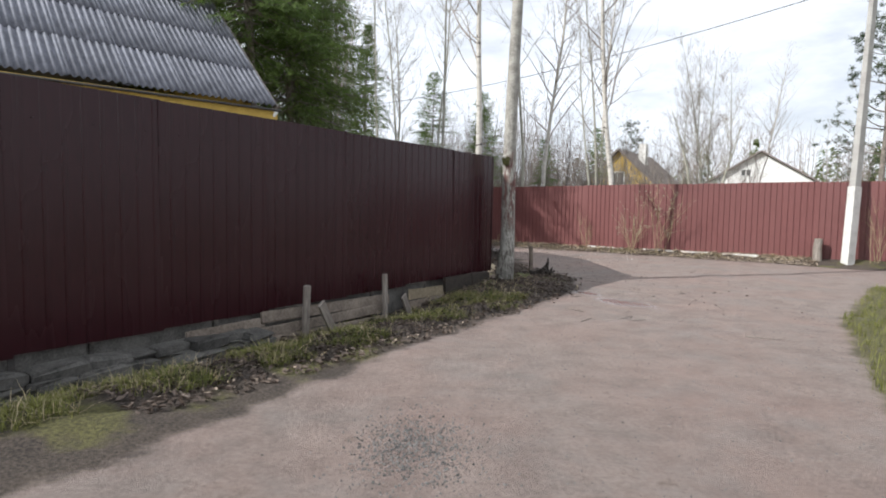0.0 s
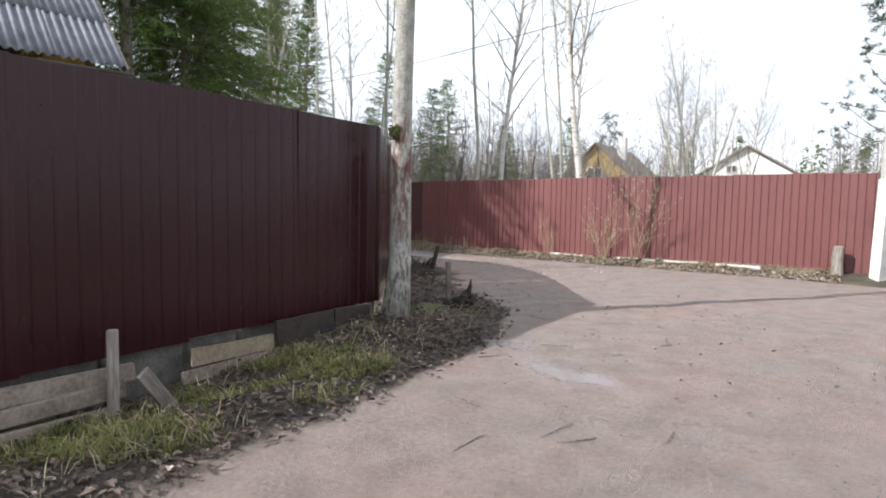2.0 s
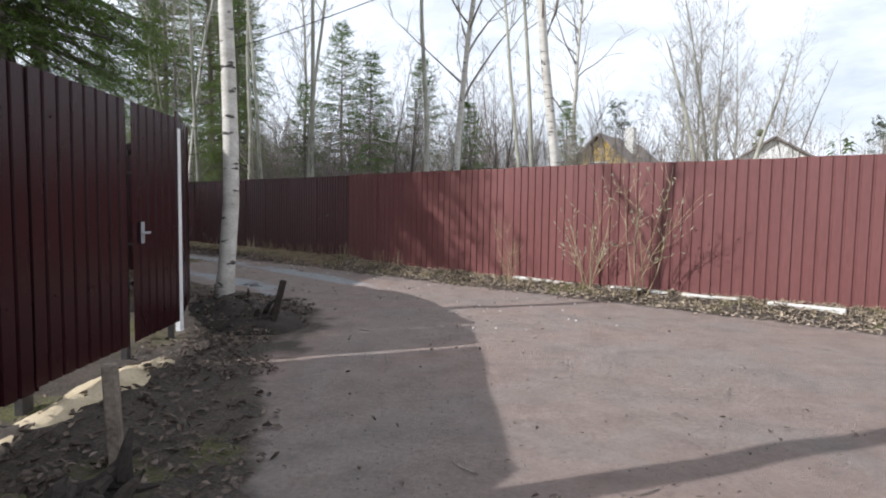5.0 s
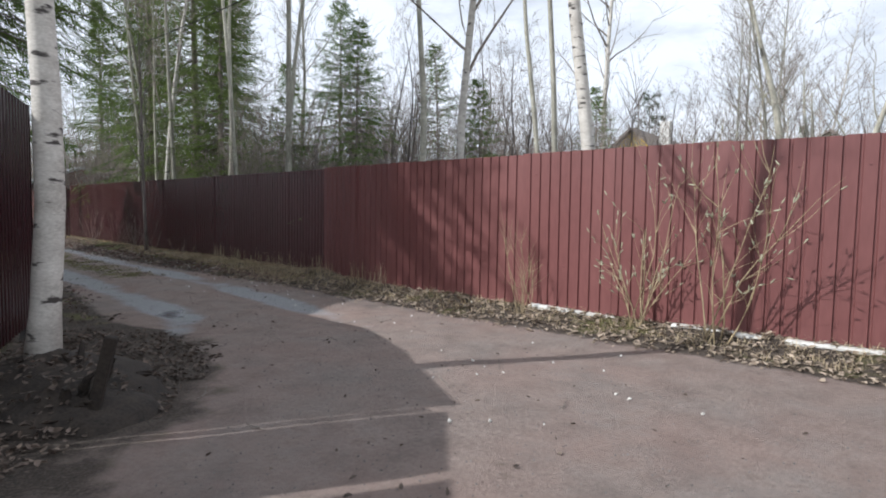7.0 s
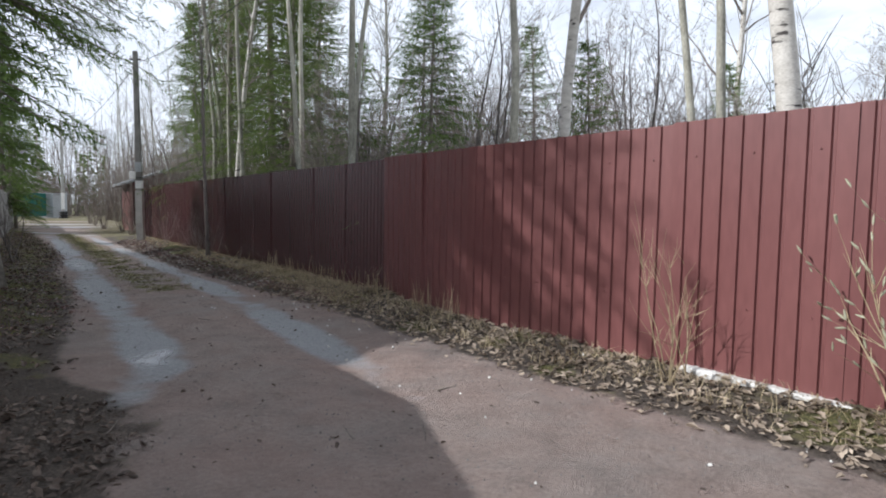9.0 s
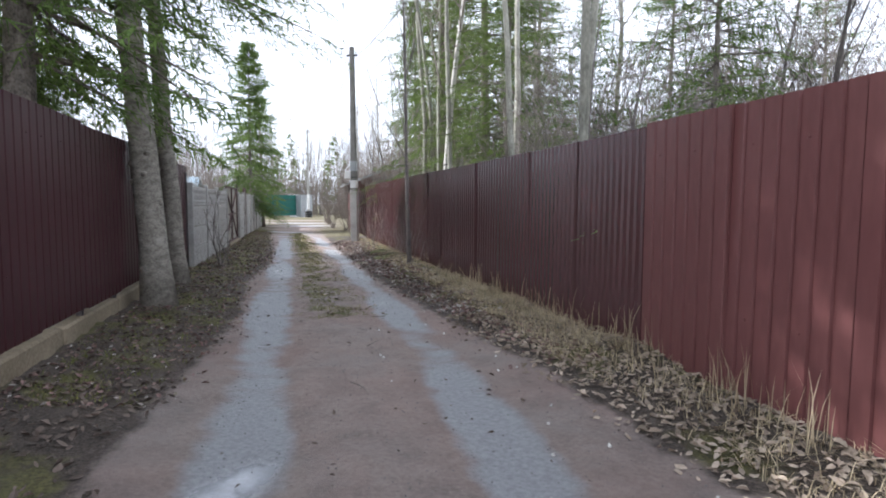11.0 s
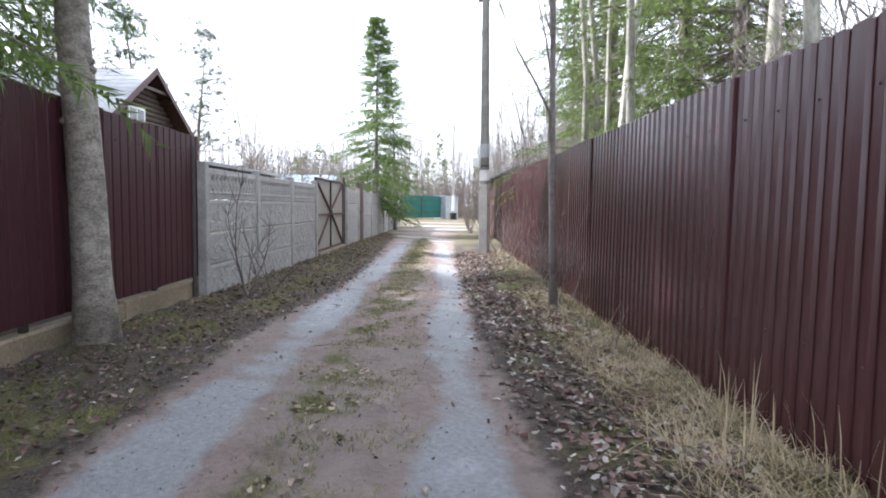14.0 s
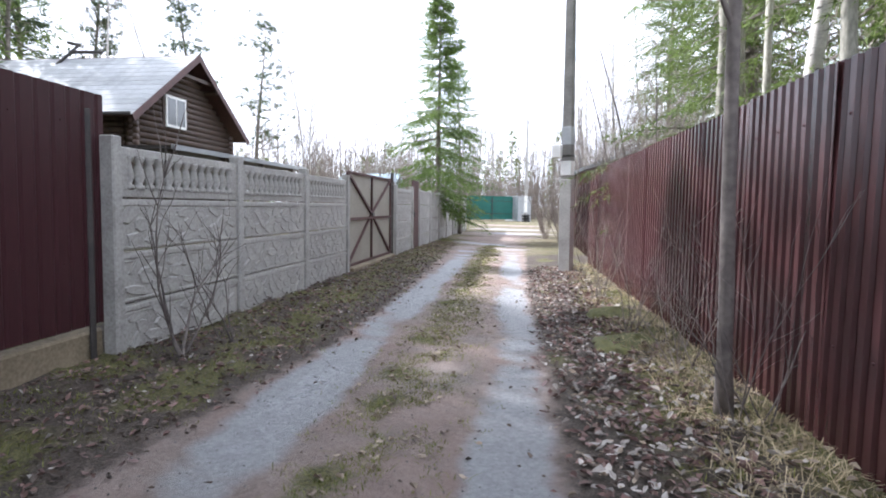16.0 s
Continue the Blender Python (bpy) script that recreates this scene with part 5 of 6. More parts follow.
def log_house():
    base = pose(-24.65, 27.17, 0, 0, 0, math.degrees(math.atan2(U.y, U.x)))   # x along the gable, +y away from the lane
    m180 = base
    root = thing("log_house", base, "dark log house with a pale shingle roof and white window", "house")
    W, ze, za, Ln = 7.45, 4.15, 6.85, 8.7
    half = W / 2
    # the local +y of this pose points away from the lane
    r0, z = 0.12, 0.1
    log = {}
    while z < za - 0.45:
        inset = 0.62 if z < ze - 0.1 else 0.62 + (z - ze + 0.1) * half / (za - ze)
        x0, x1 = inset, W - inset
        if x1 - x0 > 0.5:
            g = Geo()
            g.tube([(x0 - 0.22, 0.55, z), (x1 + 0.22, 0.55, z)], [r0, r0], 8)
            part("log", g, M_LOG, root, smooth=True)
        if z < ze - 0.05:
            for xx in (0.62, W - 0.62):
                g = Geo()
                g.tube([(xx, 0.35, z + 0.1), (xx, Ln - 0.3, z + 0.1)], [r0, r0], 8)
                part("log", g, M_LOG, root, smooth=True)
        z += 0.205
    g = Geo()
    g.box(0.7, 0.60, 0, W - 0.7, 0.68, ze)
    part("inner_wall", g, M_LOG, root)
    g = Geo()
    g.box(0.7, Ln - 0.4, 0, W - 0.7, Ln - 0.3, ze)
    part("rear_wall", g, M_LOG, root)
    slope = math.hypot(half, za - ze)
    tilt = math.degrees(math.atan2(za - ze, half))
    for side in (0, 1):
        m = base @ (pose(0, 0, ze, 0, -tilt, 0) if side == 0 else pose(W, 0, ze, 0, tilt, 0) @ Matrix.Diagonal((-1, 1, 1, 1)))
        g = Geo()
        g.box(-0.15, 0, -0.06, slope, Ln, 0.0)
        part("roof_deck", g, M_FASCIA, root).matrix_world = m
        for k in range(13):
            g = Geo()
            g.box(-0.17, -0.02, 0.0, 0.24 if k < 12 else 0.14, Ln + 0.02, 0.012)
            ob = part("shingle_course", g, M_ROOF, root)
            ob.matrix_world = m @ pose(k * 0.36, 0, 0.016, 0, 0.9, 0)
        g = Geo()
        g.box(-0.18, -0.05, -0.2, slope + 0.03, -0.024, 0.03)
        part("bargeboard", g, M_FASCIA, root).matrix_world = m
        g = Geo()
        g.tube([(slope * 0.62, 0.05, -0.16), (slope * 0.62, 0.8, -0.16)], [0.09, 0.09], 8)
        part("purlin", g, M_LOG, root).matrix_world = m
    g = Geo()
    g.box(half - 1.0, 0.06, za - 0.95, half + 1.0, 0.16, za - 0.83)
    part("collar_beam", g, M_LOG, root)
    g = Geo()
    g.tube([(-0.2, 0.0, ze - 0.05), (-0.2, Ln, ze - 0.05)], [0.06, 0.06], 8)
    part("gutter", g, M_STEEL, root, smooth=True)
    g = Geo()
    g.box(2.1, 0.40, 3.98, 3.55, 0.46, 5.2)
    part("window_casing", g, M_LOG, root)
    window(root, base @ pose(2.82, 0.38, 4.08), 1.1, 1.0)
    g = Geo()
    g.tube([(1.2, 6.9, 4.7), (1.2, 6.9, 6.3)], [0.13, 0.13], 10)
    g.tube([(1.2, 6.9, 6.3), (1.2, 6.9, 6.36), (1.2, 6.9, 6.5)], [0.2, 0.2, 0.05], 10)
    part("flue_pipe", g, M_GREYMETAL, root, "shiny steel flue pipe", True)
    g = Geo()
    for a, b in (((3.2, 5.6, 6.4), (3.75, 5.0, 7.35)), ((3.6, 5.2, 7.05), (3.9, 4.1, 7.1)), ((3.75, 5.0, 7.35), (3.9, 5.6, 7.5))):
        g.tube([a, b], [0.07, 0.06], 6)
    part("roof_bracket", g, M_STEEL, root)
    return root


log_house()


def plain_house(x, y, turn, w, d, ze, za, wall, roof, label, windows=(), chimney=True):
    """Small house seen over the fences: gable towards -y of its pose."""
    base = pose(x, y, 0, 0, 0, turn)
    root = thing("small_house", base, label, "house")
    vs = [(-w / 2, 0, -0.1), (w / 2, 0, -0.1), (w / 2, 0, ze), (0, 0, za), (-w / 2, 0, ze)]
    g = Geo()
    g.add(vs + [(a, d, c) for a, _, c in vs], [(0, 1, 2, 3, 4), (9, 8, 7, 6, 5)] + [(k, k + 5, (k + 1) % 5 + 5, (k + 1) % 5) for k in (0, 1, 4)])
    part("wall", g, wall, root)
    tilt = math.degrees(math.atan2(za - ze, w / 2))
    sl = math.hypot(w / 2, za - ze) + 0.45
    for s in (0, 1):
        m = base @ pose(0, 0, za + 0.03, 0, 0, 180 * s) @ pose(0, 0, 0, 0, tilt, 0)
        g = Geo()
        y0, y1 = (-0.4, d + 0.3) if s == 0 else (-d - 0.3, 0.4)
        g.box(-0.02, y0, 0, sl, y1, 0.1)
        part("roof_slope", g, roof, root).matrix_world = m
    for wx, wz, ww, wh in windows:
        window(root, base @ pose(wx, -0.03, wz), ww, wh)
    if chimney:
        ch = part("chimney", block("chimney", 0.55, 0.55, 1.6, M_WHITE, 0.02), None, root)
        ch.matrix_world = base @ pose(0.9, d * 0.35, za - 0.9)
    return root


plain_house(11.3, 45.2, -33, 6.4, 7.5, 2.7, 5.75, M_YELLOW, M_BROWNROOF, "yellow wooden house with a brown-grey gable roof", ((-0.1, 3.3, 1.0, 0.9),))
plain_house(23.0, 48.6, -28, 8.0, 8.0, 3.6, 6.1, M_WHITEPAINT, M_BROWNROOF, "white rendered house with a low grey roof", ((-1.0, 4.3, 0.7, 0.5),), False)
plain_house(-16.9, 41.3, 50, 3.6, 4.0, 2.5, 3.2, M_RED, M_GREYMETAL, "small brick-red shed with a grey roof", (), False)
plain_house(-36.5, 42.5, 140, 2.6, 3.0, 2.5, 3.2, M_GREEN, M_BLUEROOF, "teal house with a pale roof beyond the fence", ((0, 1.6, 0.7, 0.7),), False)

metal_fence("metal_fence", [(-46.7, 54.2), (-46.4, 60.2)], (0.2, 0.2), (2.3, 2.35), "ribs", M_GREEN, "dark green sheet fence closing the end of the lane")
shed = thing("metal_shed", pose(-46.6, 61.0, 0, 0, 0, 8), "pale grey metal shed at the end of the lane", "shed")
part("body", block("body", 1.6, 1.8, 2.3, M_GREYMETAL, 0.02), None, shed)
part("roof", block("roof", 1.8, 2.0, 0.08, M_GREYMETAL, 0.01), None, shed).matrix_world = pose(-46.6, 61.0, 2.3, 0, 0, 8)


def parked_car(x, y, turn):
    base = pose(x, y, 0.0, 0, 0, turn)
    root = thing("parked_car", base, "white parked car half hidden at the lane's end", "car")
    prof = [(-2.1, 0.35), (2.1, 0.35), (2.15, 0.75), (1.2, 0.92), (0.55, 1.42), (-1.1, 1.45), (-1.8, 0.98), (-2.15, 0.9)]
    n = len(prof)
    g = Geo()
    g.add([(a, -0.82, c) for a, c in prof] + [(a, 0.82, c) for a, c in prof], [tuple(reversed(range(n))), tuple(range(n, 2 * n))] + [(k, (k + 1) % n, n + (k + 1) % n, n + k) for k in range(n)])
    part("body", bevelled(g.mesh("body", M_WHITEPAINT), 0.06), None, root)
    for sy in (-0.825, 0.825):
        g = Geo()
        g.add([(-1.55, sy, 1.0), (0.95, sy, 0.98), (0.5, sy * 0.995, 1.34), (-1.05, sy * 0.995, 1.37)], [(0, 1, 2, 3)])
        part("window", g, M_GLASS, root)
        for wx in (-1.35, 1.35):
            g = Geo()
            g.tube([(wx, sy * 0.98, 0.33), (wx, sy * 0.72, 0.33)], [0.33, 0.33], 14)
            part("wheel", g, M_BLACK, root)
    return root


parked_car(-47.5, 52.9, 95)


# ---- foot of the first fence ----
fm, fl = along(FENCE_1[1], FENCE_1[2])            # x along the fence, -y on the lane side
stone_meshes = []
for k in range(10):
    me = block("wall_stone", rng.uniform(0.22, 0.42), rng.uniform(0.16, 0.24), rng.uniform(0.07, 0.13), M_STONE, 0.02)
    for v in me.vertices:
        v.co += Vector((rng.uniform(-0.025, 0.025), rng.uniform(-0.03, 0.03), rng.uniform(-0.012, 0.012)))
    stone_meshes.append(me)
wall_root = thing("dry_stone_footing", fm, "low footing of rough grey stones under the fence", "stone wall")
for row in range(3):
    s = -4.2
    while s < 2.35:
        ob = part("wall_stone", stone_meshes[rng.randrange(10)], None, wall_root)
        ob.matrix_world = fm @ pose(s + rng.uniform(-0.04, 0.04), -0.14 - rng.uniform(0, 0.09) - (2 - row) * 0.10, -0.27 + row * 0.085 - max(0, s) * 0.01, rng.uniform(-5, 5), rng.uniform(-6, 6), rng.uniform(-12, 12))
        s += rng.uniform(0.26, 0.38)
for k in range(9):
    s = -4.2 + k * 1.2
    top = 0.075 + max(0.0, s) * 0.018
    ob = part("footing_block", block("footing_block", 1.19, 0.16, 0.45 + top, M_STONE, 0.03), None, wall_root)
    ob.matrix_world = fm @ pose(s + 0.6, 0.14, -0.42, 0, rng.uniform(-0.5, 0.5), rng.uniform(-0.6, 0.6))


def board(x, y, z, length, height, label, tilt=0.0, thick=0.035, lean=-8, mat_=M_OLDWOOD, name="board"):
    me = block(name, length, thick, height, mat_, 0.005)
    r = random.Random(int(x * 100 + z * 77))
    for v in me.vertices:
        v.co.z += r.uniform(-0.012, 0.012)
    ob = part(name, me, None)
    ob.matrix_world = fm @ pose(x, y, z, lean, tilt, 0)
    return tagged(ob, label, "board", "boards at the fence foot")


board(3.05, -0.21, -0.255, 2.3, 0.105, "weathered grey board wedged under the fence", 0.8)
board(3.15, -0.17, -0.130, 2.2, 0.11, "weathered grey board wedged under the fence", -0.7)
board(3.30, -0.12, -0.010, 2.1, 0.12, "weathered grey board wedged under the fence", 0.9)
board(1.85, -0.10, -0.045, 0.9, 0.10, "short weathered board wedged under the fence", -1.5)
board(5.25, -0.10, -0.050, 0.85, 0.15, "pale asbestos offcut leaning under the fence", 1.5, 0.02, -6, M_PLINTH, "offcut_sheet")
board(5.20, -0.13, -0.160, 0.95, 0.10, "dark board below the pale offcut", -1.0)
board(6.05, -0.14, -0.10, 0.75, 0.31, "dark stained plank leaning under the fence", -1, 0.05, -4, M_EARTH)
board(6.70, -0.14, -0.03, 0.55, 0.24, "dark stained plank leaning under the fence", 2, 0.05, -4, M_EARTH)


def stake(x, y, h, r, label, m=None, tilt=(0, 0), mt=M_GREYWOOD, brace=None, sink=0.0):
    m = m or Matrix()
    root = thing("wooden_stake", m @ pose(x, y, 0, tilt[0], tilt[1], 15), label, "stake", "wooden stakes")
    me = block("shaft", r * 2, r * 1.7, h + 0.15 + sink, mt, r * 0.25)
    part("shaft", me, None, root).matrix_world = m @ pose(x, y, -0.12 - sink, tilt[0], tilt[1], 15)
    if brace:
        me = block("brace", 0.10, 0.03, brace, M_GREYWOOD, 0.005)
        part("brace", me, None, root).matrix_world = m @ pose(x + 0.38, y - 0.15, -sink - 0.03, 12, -38, 0)
    return root


stake(2.72, -0.27, 0.36, 0.038, "grey split stake holding the boards with a brace", fm, (2, 1), brace=0.66, sink=0.26)
stake(4.12, -0.26, 0.37, 0.034, "grey split stake holding the boards with a brace", fm, (-2, 2), brace=0.52, sink=0.24)
stake(1.93, 13.25, 0.55, 0.034, "short weathered stake beside a rotten root", None, (2, -2), M_OLDWOOD)
stake(1.49, 16.70, 0.55, 0.036, "blackened stake leaning beside the birch mound", None, (0, 14), M_EARTH)


def stump(x, y, h, r):
    root = thing("tree_stump", pose(x, y, 0), "pale sawn tree stump standing beside the fence", "stump")
    g = Geo()
    g.tube([(0, 0, -0.1), (0.01, 0, 0.1), (0, 0.01, h * 0.6), (0.02, 0, h)], [r * 1.25, r * 1.02, r, r * 0.94], 12)
    part("bole", g, M_GREYWOOD, root, smooth=False)
    g = Geo()
    g.tube([(0.02, 0, h), (0.02, 0, h + 0.006)], [r * 0.86, r * 0.84], 12)
    part("cut_face", g, M_CATKIN, root)
    return root


stump(9.72, 17.35, 0.66, 0.105)


def mound(name, x, y, r, h, material, label, category, seed, squash=1.0, turn=0):
    """An uneven heap that rests on the ground."""
    rr = random.Random(seed)
    g = Geo()
    n, rings = 26, 8
    vs = []
    for i in range(rings + 1):
        t = i / rings
        for k in range(n):
            a = 6.2832 * k / n
            w = 1 + 0.22 * noise.noise(Vector((math.cos(a) * 1.7, math.sin(a) * 1.7, seed + t)))
            px, py = r * t * w * math.cos(a), r * t * w * math.sin(a) * squash
            vs.append((px, py, h * (1 - t) ** 0.8 * (1 + 0.35 * noise.noise(Vector((px * 5, py * 5, seed)))) - (0.05 if i == rings else 0) + 0.03 * noise.noise(Vector((px * 14, py * 14, seed)))))
    g.add(vs, [(i * n + k, i * n + (k + 1) % n, (i + 1) * n + (k + 1) % n, (i + 1) * n + k) for i in range(rings) for k in range(n)])
    ob = part(name, g, material, None, smooth=True)
    ob.matrix_world = pose(x, y, gz(x, y) - 0.01, 0, 0, turn)
    return tagged(ob, label, category)


mound("earth_mound", 0.78, 17.2, 0.85, 0.30, M_EARTH, "dark rooty mound of earth round the birch", "mound", 3)
mound("earth_mound", 1.28, 16.85, 0.52, 0.24, M_EARTH, "dark clod of earth beside the birch", "mound", 8)
mound("sand_mound", 1.10, 14.4, 0.25, 0.11, M_SAND, "spilled yellow sand along the gate foot", "sand", 5, 4.2, 3)
mound("moss_hummock", 1.65, 12.6, 0.4, 0.09, M_MOSS, "mossy hummock at the foot of the birch", "hummock", 6)


mound("moss_hummock", -7.35, 30.05, 0.42, 0.10, M_MOSS, "yellow-green mossy hummock beside the maroon fence", "hummock", 11)
mound("moss_hummock", -8.4, 31.0, 0.35, 0.08, M_MOSS, "yellow-green mossy hummock beside the maroon fence", "hummock", 12)


def root_clump(x, y, seed, label):
    r = random.Random(seed)
    root = thing("rotten_root", pose(x, y, gz(x, y)), label, "root")
    for k in range(11):
        g = Geo()
        a = r.uniform(0, 6.283)
        pts, _ = tube_path((r.uniform(-0.1, 0.1), r.uniform(-0.1, 0.1), 0.0), (math.cos(a), math.sin(a), r.uniform(0.3, 1.5)), r.uniform(0.25, 0.5), 5, 0.3, r, 0.1)
        g.tube(pts, [0.06, 0.055, 0.045, 0.035, 0.022, 0.01], 6)
        part("root_limb", g, M_EARTH, root)
    return root


root_clump(2.05, 12.75, 4, "blackened rotten root clump beside the stake")
root_clump(1.33, 16.82, 14, "black rotten root clump beside the leaning stake")
root_clump(1.2, 17.25, 9, "dark torn roots beside the birch mound")

# added white block, stands in for the bright strip in the gate's gap
glimpse = part("bright_strip", block("strip_block", 0.08, 0.05, 2.0, M_WHITEPAINT, 0.006), None)
glimpse.matrix_world = pose(0.83, 16.035, 0.12, 0, 0, 95)
tagged(glimpse, "white block standing in for the bright strip at the gate's end", "post")
hd = thing("gate_handle", pose(0.97, 15.2, 1.1, 0, 0, -86), "small pale metal handle on the brown gate", "handle")
part("plate", block("plate", 0.05, 0.012, 0.18, M_GREYMETAL, 0.003), None, hd).matrix_world = pose(0.955, 15.2, 1.05, 0, 0, -86)
part("lever", block("lever", 0.12, 0.02, 0.02, M_GREYMETAL, 0.004), None, hd).matrix_world = pose(0.99, 15.2, 1.13, 0, 0, -86)

# pale footing pieces under the red fence
rm, rl = along(FENCE_R[2], FENCE_R[3])
for s, L in ((0.05, 0.9), (-1.0, 0.8), (1.75, 1.2), (-2.2, 0.9)):
    ob = part("footing_slab", block("footing_slab", L, 0.12, 0.13, M_WHITE, 0.015), None)
    ob.matrix_world = rm @ pose(s, 0.03, 0.03, 0, rng.uniform(-2, 2), rng.uniform(-3, 3))
    tagged(ob, "broken pale concrete slab under the red fence", "slab", "footing slabs")


# ---- shrubs ----
def shrub(x, y, seed, stems, height, label, catkins=0, stem_r=0.011, spread=0.35, material=M_SHRUB, side=6):
    r = random.Random(seed)
    root = thing("willow_shrub" if catkins else "bare_shrub", pose(x, y, gz(x, y)), label, "shrub")
    fine, soft = Geo(), Geo()
    for s in range(stems):
        g = Geo()
        a = r.uniform(0, 6.283)
        h = height * r.uniform(0.65, 1.05)
        pts, d = tube_path((r.uniform(-0.12, 0.12), r.uniform(-0.08, 0.08), -0.05), (spread * math.cos(a), spread * math.sin(a), 1), h, 8, 0.09, r, -0.04)
        g.tube(pts, [stem_r * (1 - k / 9.5) for k in range(9)], side, True)
        part("stem", g, material, root)
        for q in range(side + 2):
            j = r.randint(2, 7)
            w = d + Vector((r.gauss(0, 0.55), r.gauss(0, 0.55), r.uniform(-0.2, 0.4)))
            tp, td = tube_path(pts[j], w, h * r.uniform(0.15, 0.38), 4, 0.12, r, -0.04)
            fine.tube(tp, [stem_r * 0.42 * (1 - k / 5.5) for k in range(5)], 3, False)
            for c in range(catkins):
                o = tp[r.randint(2, 4)]
                w = (td + Vector((r.gauss(0, 0.4), r.gauss(0, 0.4), r.gauss(0.2, 0.4)))).normalized()
                soft.tube([o, o + w * 0.02, o + w * 0.045, o + w * 0.065], [0.003, 0.008, 0.007, 0.002], 5)
    tagged(part("twig_crown", fine, material, root), kind="stuff")
    if catkins:
        tagged(part("catkin_mass", soft, M_CATKIN, root), "silver-green catkins", kind="stuff")
    return root


shrub(5.60, 19.95, 1, 9, 1.85, "catkin-bearing willow shrub against the red fence", 2, 0.0085, 0.38)
shrub(6.30, 19.42, 2, 6, 2.0, "catkin-bearing willow shrub against the red fence", 2, 0.0095, 0.30)
shrub(4.45, 20.75, 3, 8, 1.25, "thin tan leafless shrub against the red fence", 0, 0.007, 0.25)
shrub(-8.95, 26.35, 4, 4, 1.75, "bare grey shrub before the concrete fence", 0, 0.014, 0.55, M_STEM, 8)
shrub(-9.45, 26.75, 6, 3, 1.3, "bare grey shrub before the concrete fence", 0, 0.010, 0.4, M_STEM)
shrub(-5.55, 28.85, 5, 9, 1.6, "bare twiggy shrub round the young tree", 0, 0.005, 0.45, M_STEM)
shrub(-3.95, 27.42, 31, 3, 0.5, "low brown bare sprig among the leaves", 0, 0.006, 0.5, M_TWIG)
shrub(-4.35, 28.0, 32, 2, 0.5, "dry bent stalks against the maroon fence", 0, 0.003, 0.4)
shrub(-3.5, 27.2, 33, 2, 0.45, "dry bent stalks against the maroon fence", 0, 0.003, 0.4)
shrub(-6.5, 29.55, 7, 9, 1.4, "bare twiggy shrub beside the maroon fence", 0, 0.005, 0.5, M_TWIG)
shrub(-7.6, 30.3, 8, 8, 1.3, "bare twiggy shrub beside the maroon fence", 0, 0.005, 0.45, M_TWIG)
shrub(-9.5, 31.9, 9, 8, 1.5, "bare twiggy shrub beside the maroon fence", 0, 0.008, 0.45, M_TWIG)
shrub(10.75, 16.7, 10, 6, 1.7, "thin leafless shrub beside the leaning pole", 0, 0.008, 0.3)
for k, (x, y) in enumerate(((-16.0, 37.6), (-19.0, 40.2), (-22.5, 42.6), (-27.0, 46.5), (-31.0, 50.0))):
    shrub(x, y, 20 + k, 13, 3.6, "tall leafless thicket at the lane's edge", 0, 0.015, 0.35, M_TWIG)


# ---- small growth and litter ----
def on_verge(r, line, lo, hi):
    """A random place between lo and hi metres to the side of a polyline."""
    k = r.choices(range(len(line) - 1), [math.dist(a, b) for a, b in zip(line, line[1:])])[0]
    a, b = Vector(line[k]), Vector(line[k + 1])
    d = (b - a).normalized()
    p = a.lerp(b, r.random()) + Vector((-d.y, d.x)) * r.uniform(lo, hi)
    return p.x, p.y


def scatter_places(seed, count, line, lo, hi, keep_off_road=True, limit=-0.03):
    r = random.Random(seed)
    P = np.array([on_verge(r, line, lo, hi) for _ in range(count)])
    if keep_off_road:
        rd = road_depth(P[:, 0], P[:, 1])
        P = P[rd < np.array([r.gauss(limit, 0.13) for _ in range(len(P))])]
    return np.column_stack([P, ground_height(P[:, 0], P[:, 1])])


def leaves(name, places, material, label, size=(0.018, 0.042)):
    """Curled fallen leaves, each two folded halves."""
    r = random.Random(len(places))
    g = Geo()
    for x, y, z in places:
        s = r.uniform(*size)
        m = pose(x, y, z + 0.006 + r.uniform(0, 0.02), r.gauss(0, 15), r.gauss(0, 15), r.uniform(0, 360))
        c = s * r.uniform(-0.2, 0.75)
        k = s * r.uniform(0.55, 1.1)
        pts = [(-s, 0, 0), (-r.uniform(0.1, 0.5) * s, -0.6 * k, c), (r.uniform(0.3, 0.6) * s, -r.uniform(0.3, 0.6) * k, c * 0.8), (s, r.uniform(-0.2, 0.2) * s, r.uniform(-0.1, 0.4) * s), (r.uniform(0.3, 0.6) * s, r.uniform(0.3, 0.6) * k, c), (-r.uniform(0.1, 0.5) * s, 0.6 * k, c * r.uniform(0.2, 1.0)), (0.2 * s, 0, 0)]
        g.add([tuple(m @ Vector(p)) for p in pts], [(0, 1, 6), (1, 2, 6), (2, 3, 6), (3, 4, 6), (4, 5, 6), (5, 0, 6)])
    tagged(part(name, g, material), label, "leaves", kind="stuff")


